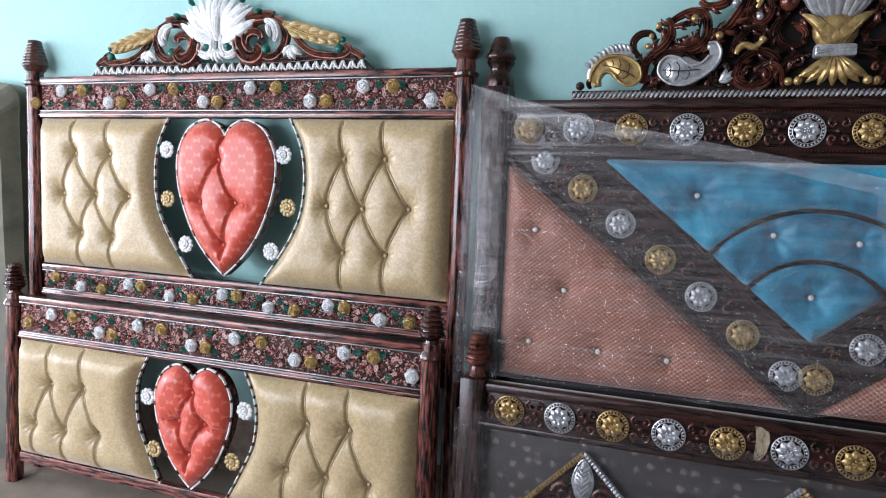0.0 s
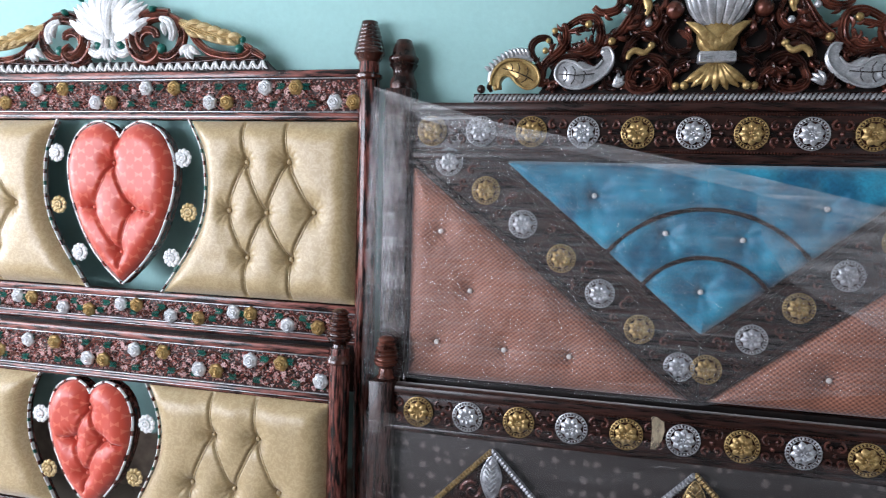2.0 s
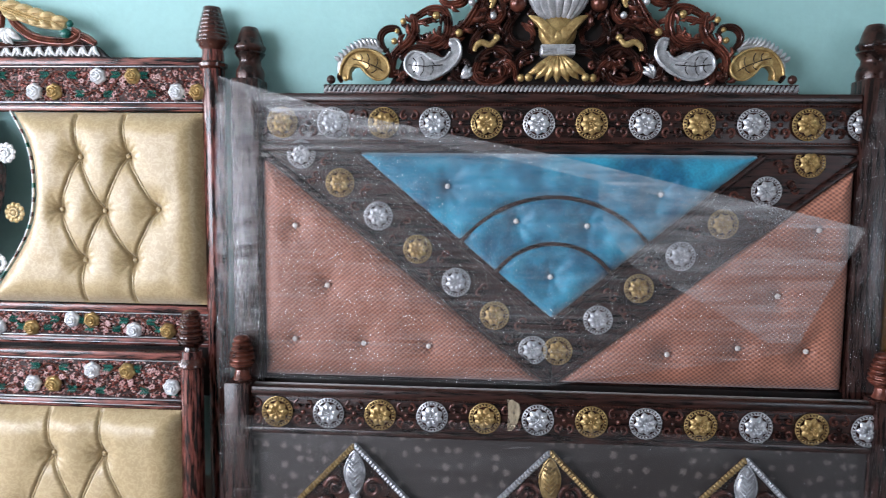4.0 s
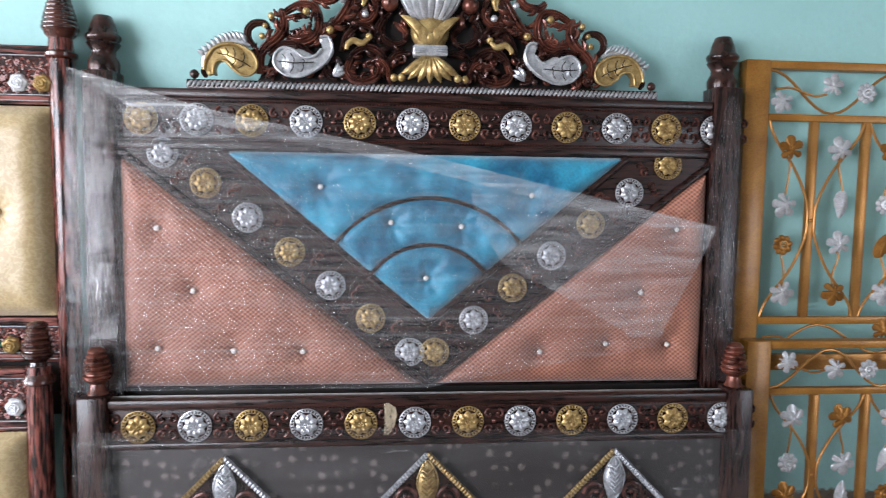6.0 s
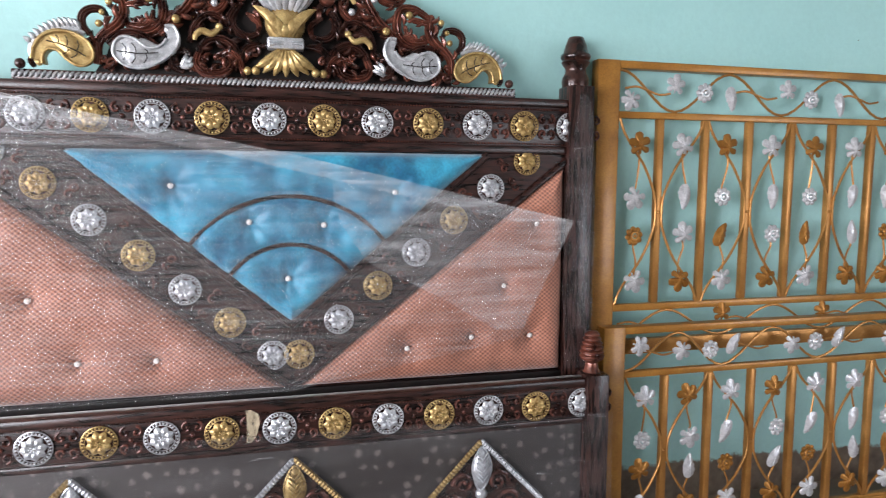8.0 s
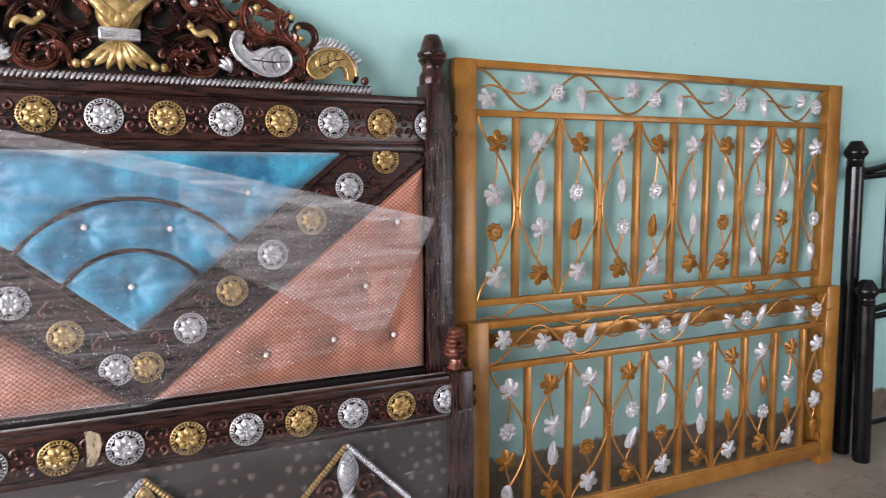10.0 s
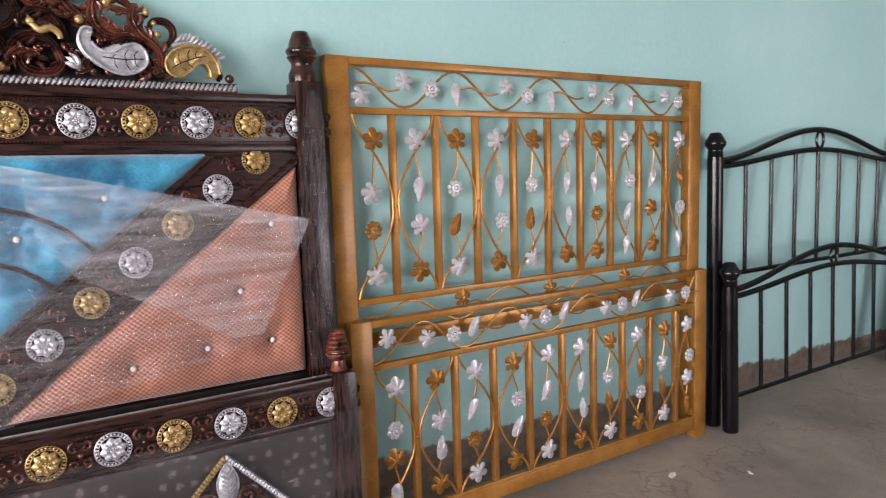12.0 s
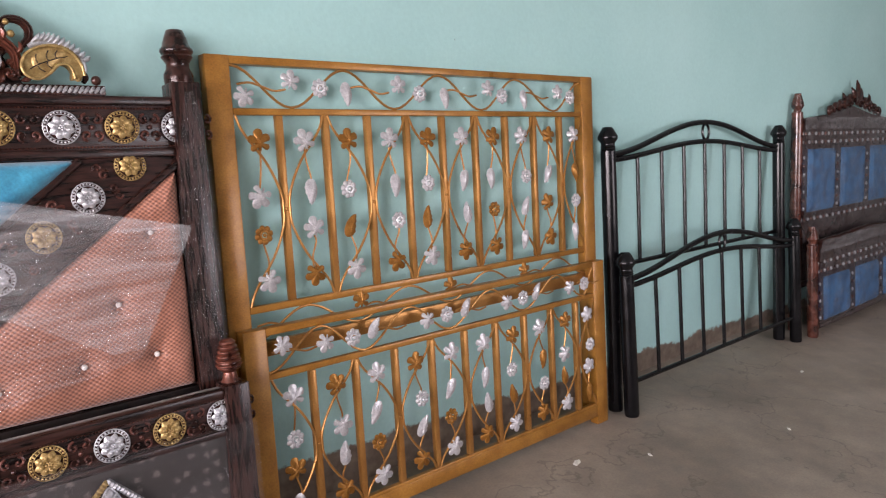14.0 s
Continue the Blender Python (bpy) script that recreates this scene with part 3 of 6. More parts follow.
def rose_mesh(name, colour):
    """Small carved rose: a lobed dome with petals folded in a spiral."""
    bm, seg, rings = bmesh.new(), 30, []
    for i in range(13):
        f = 1 - i / 12.5
        ring = []
        for k in range(seg):
            a = 2 * math.pi * k / seg
            r = 0.0215 * f * (1 - 0.13 * f * (0.5 + 0.5 * math.cos(6 * a)))
            h = 0.003 + 0.011 * math.cos(0.5 * math.pi * f) ** 0.7 + 0.0022 * math.cos(2 * math.pi * 3.2 * f + a) * math.sin(math.pi * min(1, f + 0.1))
            ring.append(bm.verts.new((r * math.cos(a), -h, r * math.sin(a))))
        rings.append(ring)
    base = [bm.verts.new((v.co.x, 0.002, v.co.z)) for v in rings[0]]
    for a, b in zip([base] + rings, rings):
        for k in range(seg):
            bm.faces.new((a[k], a[(k + 1) % seg], b[(k + 1) % seg], b[k]))
    bm.faces.new(base[::-1])
    bm.faces.new(rings[-1])
    return mesh_of(name, bm, [colour])


def daisy_mesh(name, colour):
    """Open flower, 6 cm: ten rounded petals round a domed eye."""
    bm = bmesh.new()
    for k in range(10):
        a = 2 * math.pi * k / 10
        ball(bm, 0.0215 * math.cos(a), -0.004, 0.0215 * math.sin(a), 0.0088, 0.6, 8, 6)
    tube(bm, [(0.012 * math.cos(2 * math.pi * k / 14), -0.010, 0.012 * math.sin(2 * math.pi * k / 14)) for k in range(14)], 0.003, 1, 6, True)
    ball(bm, 0, -0.008, 0, 0.0085, 0.9, 8, 6)
    return mesh_of(name, bm, [colour])


def button_mesh(name, material, r):
    return mesh_of(name, ball(bmesh.new(), 0, 0, 0, r, 0.7, 10, 7), [material])


MED_SILVER, MED_GOLD = medallion_mesh("silver_medallion", M_SILVER, M_CARVE), medallion_mesh("gold_medallion", M_GOLD, M_CARVE)
ROSE_WHITE, ROSE_GOLD = rose_mesh("white_rose", M_ROSE), rose_mesh("gold_rose", M_GOLD)
DAISY_WHITE, DAISY_GOLD = daisy_mesh("white_daisy", M_WHITE), daisy_mesh("gold_daisy", M_CREAMGOLD)
PEARL = button_mesh("pearl", M_PEARL, 0.0085)
BUTTON_OLIVE, BUTTON_CORAL = button_mesh("olive_button", M_OLIVE, 0.0085), button_mesh("coral_button", M_CORAL, 0.008)


def beaded_finial(bm, x, y, top, r, kind):
    """Turned finials, drawn down from their top: a ringed beehive, a capped vase or a flared cone."""
    if kind == "beehive":
        prof = [(0.55, -4.4), (1.0, -4.1), (1.0, -3.8), (0.62, -3.3), (0.5, -2.7), (0.95, -2.35)]
        for i in range(6):
            s = i / 6
            w = 1.02 - 0.5 * s ** 1.4
            prof += [(w * 0.86, -2.26 + 0.36 * i), (w * 1.03, -2.16 + 0.36 * i), (w * 1.03, -2.04 + 0.36 * i), (w * 0.84, -1.96 + 0.36 * i)]
        prof += [(0.42, -0.04), (0.2, 0.0)]
    elif kind == "vase":
        prof = [(0.68, -3.75), (0.86, -3.6), (0.88, -3.42), (0.66, -3.25), (0.60, -2.9), (0.62, -2.6), (0.84, -2.38), (0.86, -2.25)]
        for i in range(8):
            w = 1.0 - 0.44 * (i / 7) ** 1.25
            prof += [(w * 0.98, -2.12 + 0.25 * i), (w, -2.07 + 0.25 * i), (w * 0.985, -1.94 + 0.25 * i), (w * 0.955, -1.91 + 0.25 * i)]
        prof += [(0.53, -0.06), (0.44, 0.0)]
    else:
        prof = [(0.88, -3.5), (0.92, -3.0), (0.9, -2.75), (0.72, -2.4), (0.70, -2.1), (0.92, -1.78), (0.98, -1.68), (0.9, -1.56), (0.98, -1.46), (1.04, -1.32), (1.0, -1.18), (0.86, -1.06), (0.72, -0.55), (0.52, -0.05), (0.44, 0.0)]
    return lathe(bm, x, y, [(a * r, top + b * r) for a, b in prof])


def carved_strip(parent, x0, x1, z0, z1, seed, leaf_step=0.23):
    """A frieze of tangled painted carving: stippled ground, little blossoms, running stems and green leaf sprays."""
    rnd = random.Random(seed)
    verts, faces = [], []

    def pip(x, z, l, w, a, h):
        c, sn, n = math.cos(a), math.sin(a), len(verts)
        verts.append((x, -h, z))
        for u, v in ((1, 0), (0.4, 0.9), (-0.4, 0.9), (-1, 0), (-0.4, -0.9), (0.4, -0.9)):
            verts.append((x + u * l * c - v * w * sn, -0.0005, z + u * l * sn + v * w * c))
        for k in range(6):
            faces.append((n, n + 1 + k, n + 1 + (k + 1) % 6))

    for _ in range(int((x1 - x0) * (z1 - z0) * 24000)):
        pip(rnd.uniform(x0 + 0.005, x1 - 0.005), rnd.uniform(z0 + 0.004, z1 - 0.004), rnd.uniform(0.0028, 0.0062), rnd.uniform(0.0018, 0.003), rnd.uniform(0, 6.28), rnd.uniform(0.004, 0.008))
    me = bpy.data.meshes.new("carving")
    me.from_pydata([(x - STATE["cx"], y, z * STATE["k"]) for x, y, z in verts], [], faces)
    me.materials.append(M_CARVING)
    tagged(link("carving", me, parent, "tangled copper and pink painted carving", False), kind="stuff")
    bm = bmesh.new()
    for _ in range(int((x1 - x0) * 42)):
        x, z = rnd.uniform(x0 + 0.015, x1 - 0.015), rnd.uniform(z0 + 0.014, z1 - 0.014)
        for k in range(5):
            a = 2 * math.pi * k / 5 + x * 30
            ball(bm, x + 0.0055 * math.cos(a), -0.007, z + 0.0055 * math.sin(a), 0.0038, 0.8, 5, 4)
    tagged(part("blossom", bm, M_BLUSH, parent, "tiny blush pink painted blossoms"), kind="stuff")
    bm, green = bmesh.new(), bmesh.new()
    x, low = x0 + 0.07, True
    while x < x1 - 0.06:
        zc = z0 + (0.016 if low else (z1 - z0) - 0.032)
        up = 1 if low else -1
        tube(bm, curve([(x - 0.03, -0.008, zc + 0.03 * up), (x + 0.005, -0.009, zc + 0.008), (x + 0.03, -0.009, zc + 0.018), (x + 0.055, -0.009, zc + 0.008), (x + 0.09, -0.008, zc + 0.03 * up)], 5), 0.0026, 1, 5)
        for dx, sg in ((0.0, -1), (0.06, 1)):
            for k in range(4):
                bx = x + dx + sg * 0.007 * k
                for dz in (1, -1):
                    blade(green, (bx, zc + 0.008), (bx + sg * 0.010, zc + 0.008 + dz * 0.012), 0.0027, 0.1, -0.007, 0.0035, 5)
        x += leaf_step / 2
        low = not low
    tagged(part("stem", bm, M_COPPER, parent, "copper painted running stems"), kind="stuff")
    tagged(part("leaf_spray", green, M_GREEN, parent, "emerald green painted leaf sprays"), kind="stuff")


# ---------------------------------------------------------------- bed with coral hearts
HEART = [(0, 0.9), (0.03, 0.963), (0.093, 1.0), (0.168, 0.945), (0.213, 0.83), (0.228, 0.70), (0.21, 0.51), (0.152, 0.28), (0.08, 0.12), (0, 0.0)]


def heart_outline(cx, z0, z1, wide, n=8):
    half = curve([(x * wide, z0 + (z1 - z0) * h) for x, h in HEART], n)
    right = [(cx + x, z) for x, z in half]
    return right + [(2 * cx - x, z) for x, z in right[-2:0:-1]]


def heart_cushion(parent, cx, z0, z1, wide, buttons):
    line = heart_outline(cx, z0, z1, wide)
    c = np.array((cx, z0 + 0.62 * (z1 - z0)))
    loop = line + line[:1]
    rows = []
    for i in range(46):
        s = 0.975 * i / 45
        rows.append([tuple(c + (np.array(p) - c) * s) for p in loop])
    b = buttons
    pleats = [(b[0], b[1]), (b[0], b[2]), (b[1], b[3]), (b[2], b[3]), (b[0], line[0]), (b[2], (b[2][0] + 0.10 * wide, b[2][1] - 0.012)), (b[1], (b[1][0] - 0.07 * wide, b[1][1])), (b[3], (b[3][0], b[3][1] - 0.055))]
    cords = []
    pad = part("heart_cushion", cushion(rows, [tuple(p) for p in rows[-1][:-1]], 0.042, b, pleats, 0.055, 0.034, -0.004, pleat=0.014, cord=0.0022, cords=cords), M_CORAL, parent, "buttoned coral satin heart with pale woven figure")
    for c in cords:
        part("pleat_fold", c, M_CORAL, pad)
    back = slab(bmesh.new(), line, 0.0, 0.03)
    part("heart_back", back, M_STREAK_Z, parent)
    ring = [Vector((x, -0.014, z)) for x, z in heart_outline(cx, z0, z1, wide, 24)]
    part("heart_piping", tube(bmesh.new(), ring, 0.0042, 1.3, 6, True, bands=lambda i: 0 if i % 22 < 17 else 1), [M_WHITE, M_STREAK_Z], pad, "white piping with brown bands")
    for x, z in b:
        link("button", BUTTON_CORAL, pad, "", True, spot(x, -0.015, z))


def arc_line(points):
    """x offset of the bowed frame at each height."""
    pts = curve(points, 12)
    zs, xs = np.array([p[1] for p in pts])[::-1], np.array([p[0] for p in pts])[::-1]
    return lambda z: float(np.interp(z, zs, xs))


def tuft_pleats(rows, z0, z1):
    """Diagonal pleats between neighbouring rows of buttons, upright ones to the borders."""
    out = []
    for upper, lower in zip(rows, rows[1:]):
        for a in upper:
            near = sorted(lower, key=lambda b: abs(b[0] - a[0]))[:2]
            out += [(a, b) for b in near if abs(b[0] - a[0]) < 0.14]
    out += [(a, (a[0] - 0.008, z1)) for a in rows[0]]
    out += [(a, (a[0], z0)) for a in rows[-1]]
    return out


def heart_board(name, x_left, x_right, y0, lean, top_z, rail, pane, foot_rail, heart, arc, posts, left_rows, right_rows, daisies, roses, label, frieze2=None):
    board = thing(name, (x_left + x_right) / 2, y0, lean, label, "bed board", "coral heart bed")
    z_pane0, z_pane1 = pane
    inner = (x_left + 0.050, x_right - 0.026)
    for x in (x_left, x_right):
        post = part("post", lathe(bmesh.new(), x, 0.012, [(0.03, -0.0), (0.034, 0.02), (0.034, posts[0] - 0.05), (0.031, posts[0])], 20), M_STREAK_Z, board, "round red-brown streaked post")
        part("finial", beaded_finial(bmesh.new(), x, 0.012, top_z, posts[1], posts[2]), M_POST, post, "turned glossy red-brown finial")
    for k, (za, zb, strip) in enumerate([rail, foot_rail]):
        if strip:
            part("rail", boxed(inner[0], inner[1], 0.0, 0.03, za, zb), M_STRIP, board)
            t = 0.024
            for a, b in ((za, za + t), (zb - t, zb)):
                bm = boxed(inner[0], inner[1], -0.012, 0.004, a, b, bevel=0.004)
                part("moulding", bm, M_STREAK_X, board, "streaked red-brown moulding")
            for z in (za + t + 0.003, zb - t - 0.003):
                part("bead", boxed(inner[0], inner[1], -0.009, 0.0, z - 0.0014, z + 0.0014, bevel=0.0007), M_SILVER, board, "thin silver line")
            part("bead", boxed(inner[0], inner[1], -0.015, -0.008, za + 0.0095, za + 0.0117, bevel=0.0007), M_SILVER, board)
            carved_strip(board, inner[0], inner[1], za + t + 0.005, zb - t - 0.005, 11 + k)
        else:
            part("rail", boxed(inner[0], inner[1], -0.008, 0.03, za, zb, bevel=0.004), M_STREAK_X, board)
    for gold, x, z in roses:
        link("rose", ROSE_GOLD if gold else ROSE_WHITE, board, "gold carved rose" if gold else "silver white carved rose", True, spot(x, -0.008, z, ry=(x * 977) % 70, s=1.25))
    cx, hz0, hz1, wide, hbuttons = heart
    offset = arc_line(arc)
    pts = curve(arc, 32)
    for s in (-1, 1):
        line = [Vector((cx + s * x, -0.004, z)) for x, z in pts]
        part("bowed_frame", tube(bmesh.new(), line, 0.0034, 2.0, 6, bands=lambda i: 0 if i % 12 < 8 else (1 if i % 36 < 24 else 2)), [M_WHITE, M_STREAK_Z, M_GREEN], board, "bowed strip banded white, brown and green")
    gap = 0.008
    for s, rows in ((-1, left_rows), (1, right_rows)):
        if s < 0:
            grid, border = spanned(lambda z: inner[0] + 0.004, lambda z: cx - offset(z) - gap, z_pane0 + 0.004, z_pane1 - 0.004, 0.0036)
        else:
            grid, border = spanned(lambda z: cx + offset(z) + gap, lambda z: inner[1] - 0.004, z_pane0 + 0.004, z_pane1 - 0.004, 0.0036)
        flat = [b for r in rows for b in r]
        cords = []
        pad = part("cushion", cushion(grid, border, 0.037, flat, tuft_pleats(rows, z_pane0, z_pane1), 0.06, 0.034, -0.002, soften=70, pleat=0.013, cord=0.0032, cords=cords), M_OLIVE, board, "buttoned olive gold brocade cushion")
        for c in cords:
            part("pleat_fold", c, M_OLIVE, pad)
        part("cushion_back", slab(bmesh.new(), border[::3], 0.0, 0.022), M_STREAK_Z, board)
        for x, z in flat:
            link("button", BUTTON_OLIVE, pad, "", True, spot(x, -0.010, z))
    heart_cushion(board, cx, hz0, hz1, wide, hbuttons)
    for gold, x, z in daisies:
        link("flower", DAISY_GOLD if gold else DAISY_WHITE, board, "cream gold carved flower" if gold else "white carved flower", True, spot(x, -0.004, z, ry=(x * 531) % 30, s=1.12))
    return board


def rose_row(x_first, period, x_end, hi, lo, flip=False):
    out = []
    x = x_first - 2 * period
    while x < x_end + period:
        for gold, dx, z in ((0, 0.0, hi), (1, 0.112, hi), (0, 0.25, lo), (1, 0.315, lo)):
            if x_first - 0.16 < x + dx < x_end:
                out.append((gold, x + dx, z))
        x += period
    return out


HX = -2.006
headboard = heart_board(
    "headboard", -2.988, -1.085, -0.146, 0.11, 1.815, (1.499, 1.662, True), (0.893, 1.499), (0.762, 0.893, True),
    (HX, 0.915, 1.492, 0.97, [(-2.03, 1.346), (-2.115, 1.188), (-1.955, 1.188), (-2.005, 1.031)]),
    [(0.270, 1.50), (0.318, 1.40), (0.334, 1.29), (0.322, 1.17), (0.272, 1.06), (0.155, 0.893)], (1.70, 0.05, "vase"),
    [[(-2.735, 1.357), (-2.556, 1.357)], [(-2.80, 1.194), (-2.631, 1.197), (-2.462, 1.192)], [(-2.708, 1.037), (-2.543, 1.032)]],
    [[(-1.509, 1.358), (-1.353, 1.361)], [(-1.576, 1.194), (-1.435, 1.191), (-1.261, 1.197)], [(-1.506, 1.035), (-1.342, 1.037)]],
    [(0, -2.282, 1.379), (0, -1.757, 1.368), (1, -2.276, 1.191), (1, -1.736, 1.181), (0, -2.189, 1.021), (0, -1.805, 1.019)],
    rose_row(-2.818, 0.458, -1.12, 1.606, 1.558) + rose_row(-2.72, 0.455, -1.14, 0.812, 0.842),
    "leaning headboard with coral heart, olive buttoned panels and carved frieze")


def leafy_crest(parent):
    """White acanthus between brown volutes, gilt side leaves, on a white toothed base. One half is drawn, both are built."""
    cx, zb = -2.037, 1.664
    base = part("crest_base", slab(bmesh.new(), [(cx - 0.622, zb), (cx - 0.585, zb + 0.034), (cx + 0.585, zb + 0.034), (cx + 0.622, zb)], -0.004, 0.022), M_VOID, parent)
    for k in range(34):
        x = cx - 0.583 + k * 1.166 / 33
        bm = bmesh.new()
        for s in (-1, 1):
            blade(bm, (x + s * 0.0165, zb + 0.003), (x + s * 0.002, zb + 0.034), 0.0058, -0.12 * s, -0.006, 0.007, 6)
        blade(bm, (x, zb + 0.002), (x, zb + 0.015), 0.0038, 0, -0.006, 0.005, 4)
        part("tooth", bm, M_WHITE, base)
    for s in (-1, 1):
        def at(dx, dz, y=-0.012, s=s):
            return (cx + s * dx, y, zb + 0.006 + 0.78 * dz)

        def band(pts, wide, ends=0.45, y=-0.012, ridges=3, n=7):
            line = curve([at(a, b, y) for a, b in pts], n)
            m = len(line) - 1
            return carved_band(bmesh.new(), line, [wide * (ends + (1 - ends) * math.sin(math.pi * (0.1 + 0.8 * i / m))) for i in range(m + 1)], 0.9, ridges)

        def leaf(bm, p, q, wide, bend, y=-0.016, thick=0.013):
            return blade(bm, at(*p)[::2], at(*q)[::2], wide, s * bend, y, thick, 9)

        part("volute", band([(0.235, 0.232), (0.165, 0.232), (0.108, 0.19), (0.094, 0.125), (0.118, 0.068), (0.158, 0.052), (0.182, 0.078), (0.165, 0.102)], 0.034), M_COPPER, parent, "copper brown carved volute")
        part("volute", band([(0.118, 0.085), (0.122, 0.142), (0.150, 0.168), (0.182, 0.158), (0.186, 0.134)], 0.017, 0.5, -0.018), M_COPPER, parent)
        part("volute", band([(0.205, 0.236), (0.262, 0.205), (0.286, 0.145), (0.270, 0.085), (0.232, 0.054), (0.195, 0.064), (0.188, 0.095)], 0.019, 0.6), M_COPPER, parent, "copper brown carved volute")
        part("stem", band([(0.235, 0.228), (0.300, 0.185), (0.338, 0.118), (0.388, 0.070), (0.450, 0.052), (0.515, 0.052), (0.540, 0.076), (0.518, 0.094)], 0.015, 0.6), M_COPPER, parent, "copper brown curling stem")
        part("stem", band([(0.09, 0.040), (0.20, 0.036), (0.34, 0.040), (0.45, 0.046), (0.565, 0.040)], 0.012, 0.6, -0.006), M_CARVE, parent)
        part("stem", band([(0.50, 0.072), (0.548, 0.070), (0.590, 0.042)], 0.014, 0.5, -0.008), M_COPPER, parent)
        bm = band([(0.275, 0.198), (0.345, 0.162), (0.420, 0.130), (0.500, 0.108)], 0.023, 0.35, -0.014, 5)
        for f in range(5):
            leaf(bm, (0.300 + 0.040 * f, 0.176 - 0.013 * f), (0.372 + 0.036 * f, 0.182 - 0.015 * f), 0.011, -0.16)
            leaf(bm, (0.300 + 0.040 * f, 0.165 - 0.010 * f), (0.368 + 0.033 * f, 0.134 - 0.010 * f), 0.009, 0.10)
        part("side_leaf", bm, M_CREAMGOLD, parent, "gilt acanthus side leaf")
        part("leaf_tip", ball(bmesh.new(), *at(0.514, 0.118, -0.016), 0.011, 0.8), M_GREEN, parent)
        part("white_leaf", leaf(band([(0.205, 0.216), (0.240, 0.196), (0.254, 0.155), (0.246, 0.118)], 0.017, 0.3, -0.024), (0.216, 0.195), (0.226, 0.140), 0.009, -0.1, -0.026), M_WHITE, parent, "white painted leaf inside the volute")
        bm = bmesh.new()
        for tip in ((0.280, 0.056), (0.308, 0.040), (0.328, 0.038), (0.356, 0.058)):
            leaf(bm, (0.318, 0.096), tip, 0.0125, 0.06, -0.018)
        part("lily", bm, M_WHITE, parent, "white painted lily")
        for dx, dz, r in ((0.046, 0.108, 0.0165), (0.208, 0.086, 0.0175), (0.504, 0.078, 0.0155)):
            part("bud", ball(bmesh.new(), *at(dx, dz, -0.022), r, 0.8), M_GREEN, parent, "emerald painted bud")
        part("curl", band([(0.016, 0.215), (0.020, 0.150), (0.022, 0.095), (0.044, 0.068), (0.074, 0.080), (0.078, 0.112), (0.056, 0.128)], 0.015, 0.7, -0.022), M_WHITE, parent, "white painted curl under the acanthus")
        for p, q, wide, bend in (((0.010, 0.120), (0.176, 0.250), 0.020, 0.06), ((0.020, 0.175), (0.176, 0.226), 0.014, 0.10), ((0.016, 0.150), (0.150, 0.278), 0.015, 0.03), ((0.010, 0.150), (0.112, 0.308), 0.019, 0.02), ((0.020, 0.200), (0.136, 0.292), 0.012, 0.04), ((0.008, 0.160), (0.084, 0.335), 0.016, 0.0), ((0.006, 0.170), (0.045, 0.345), 0.015, 0.0)):
            part("lobe", leaf(bmesh.new(), p, q, 1.2 * wide, bend, -0.018, 0.017), M_WHITE, parent, "white painted acanthus lobe")
        for dx, dz, turn in ((0.178, 0.254, 25), (0.112, 0.312, 50)):
            a = radians(turn)
            part("leaf_tip", leaf(bmesh.new(), (dx - 0.012 * math.cos(a), dz - 0.012 * math.sin(a)), (dx + 0.016 * math.cos(a), dz + 0.016 * math.sin(a)), 0.011, 0, -0.022), M_GREEN, parent, "emerald painted leaf tip")
    bm = bmesh.new()
    for tip, wide in (((0, 0.285), 0.019), ((-0.026, 0.272), 0.013), ((0.026, 0.272), 0.013)):
        blade(bm, (cx, zb + 0.11), (cx + tip[0], zb + tip[1]), wide, 0, -0.024, 0.018, 10)
    for dx in (-0.044, -0.022, 0, 0.022, 0.044):
        blade(bm, (cx + dx * 0.3, zb + 0.078), (cx + dx, zb + 0.032 + abs(dx) * 0.3), 0.011, 0, -0.020, 0.012, 6)
    part("acanthus", bm, M_WHITE, parent, "white painted acanthus leaf")


leafy_crest(headboard)
STATE["cx"] = (-2.988 - 1.085) / 2
# Added dark board: stands for the shade in the gap below the lower frieze.
part("shade_board", boxed(-2.938, -1.111, 0.004, 0.028, 0.60, 0.762, bevel=0.003), M_VOID, headboard, "dark board added for the shade below the frieze")

FX = -2.045
footboard = heart_board(
    "footboard", -2.98, -1.125, -0.278, 0.13, 0.915, (0.612, 0.786, True), (0.135, 0.612), (0.095, 0.135, False),
    (FX, 0.145, 0.604, 0.757, [(-2.041, 0.508), (-2.1, 0.395), (-1.985, 0.4), (-2.053, 0.274)]),
    [(0.218, 0.614), (0.258, 0.53), (0.271, 0.45), (0.258, 0.35), (0.21, 0.245), (0.15, 0.135)], (0.79, 0.042, "beehive"),
    [[(-2.738, 0.448), (-2.567, 0.449)], [(-2.824, 0.277), (-2.663, 0.272), (-2.486, 0.28)]],
    [[(-1.558, 0.466), (-1.396, 0.468)], [(-1.638, 0.293), (-1.48, 0.291), (-1.318, 0.297)]],
    [(0, -2.259, 0.462), (0, -1.821, 0.471), (1, -2.225, 0.265), (1, -1.869, 0.277)],
    rose_row(-2.75, 0.44, -1.16, 0.726, 0.680),
    "leaning footboard with coral heart, olive buttoned panels and carved frieze")

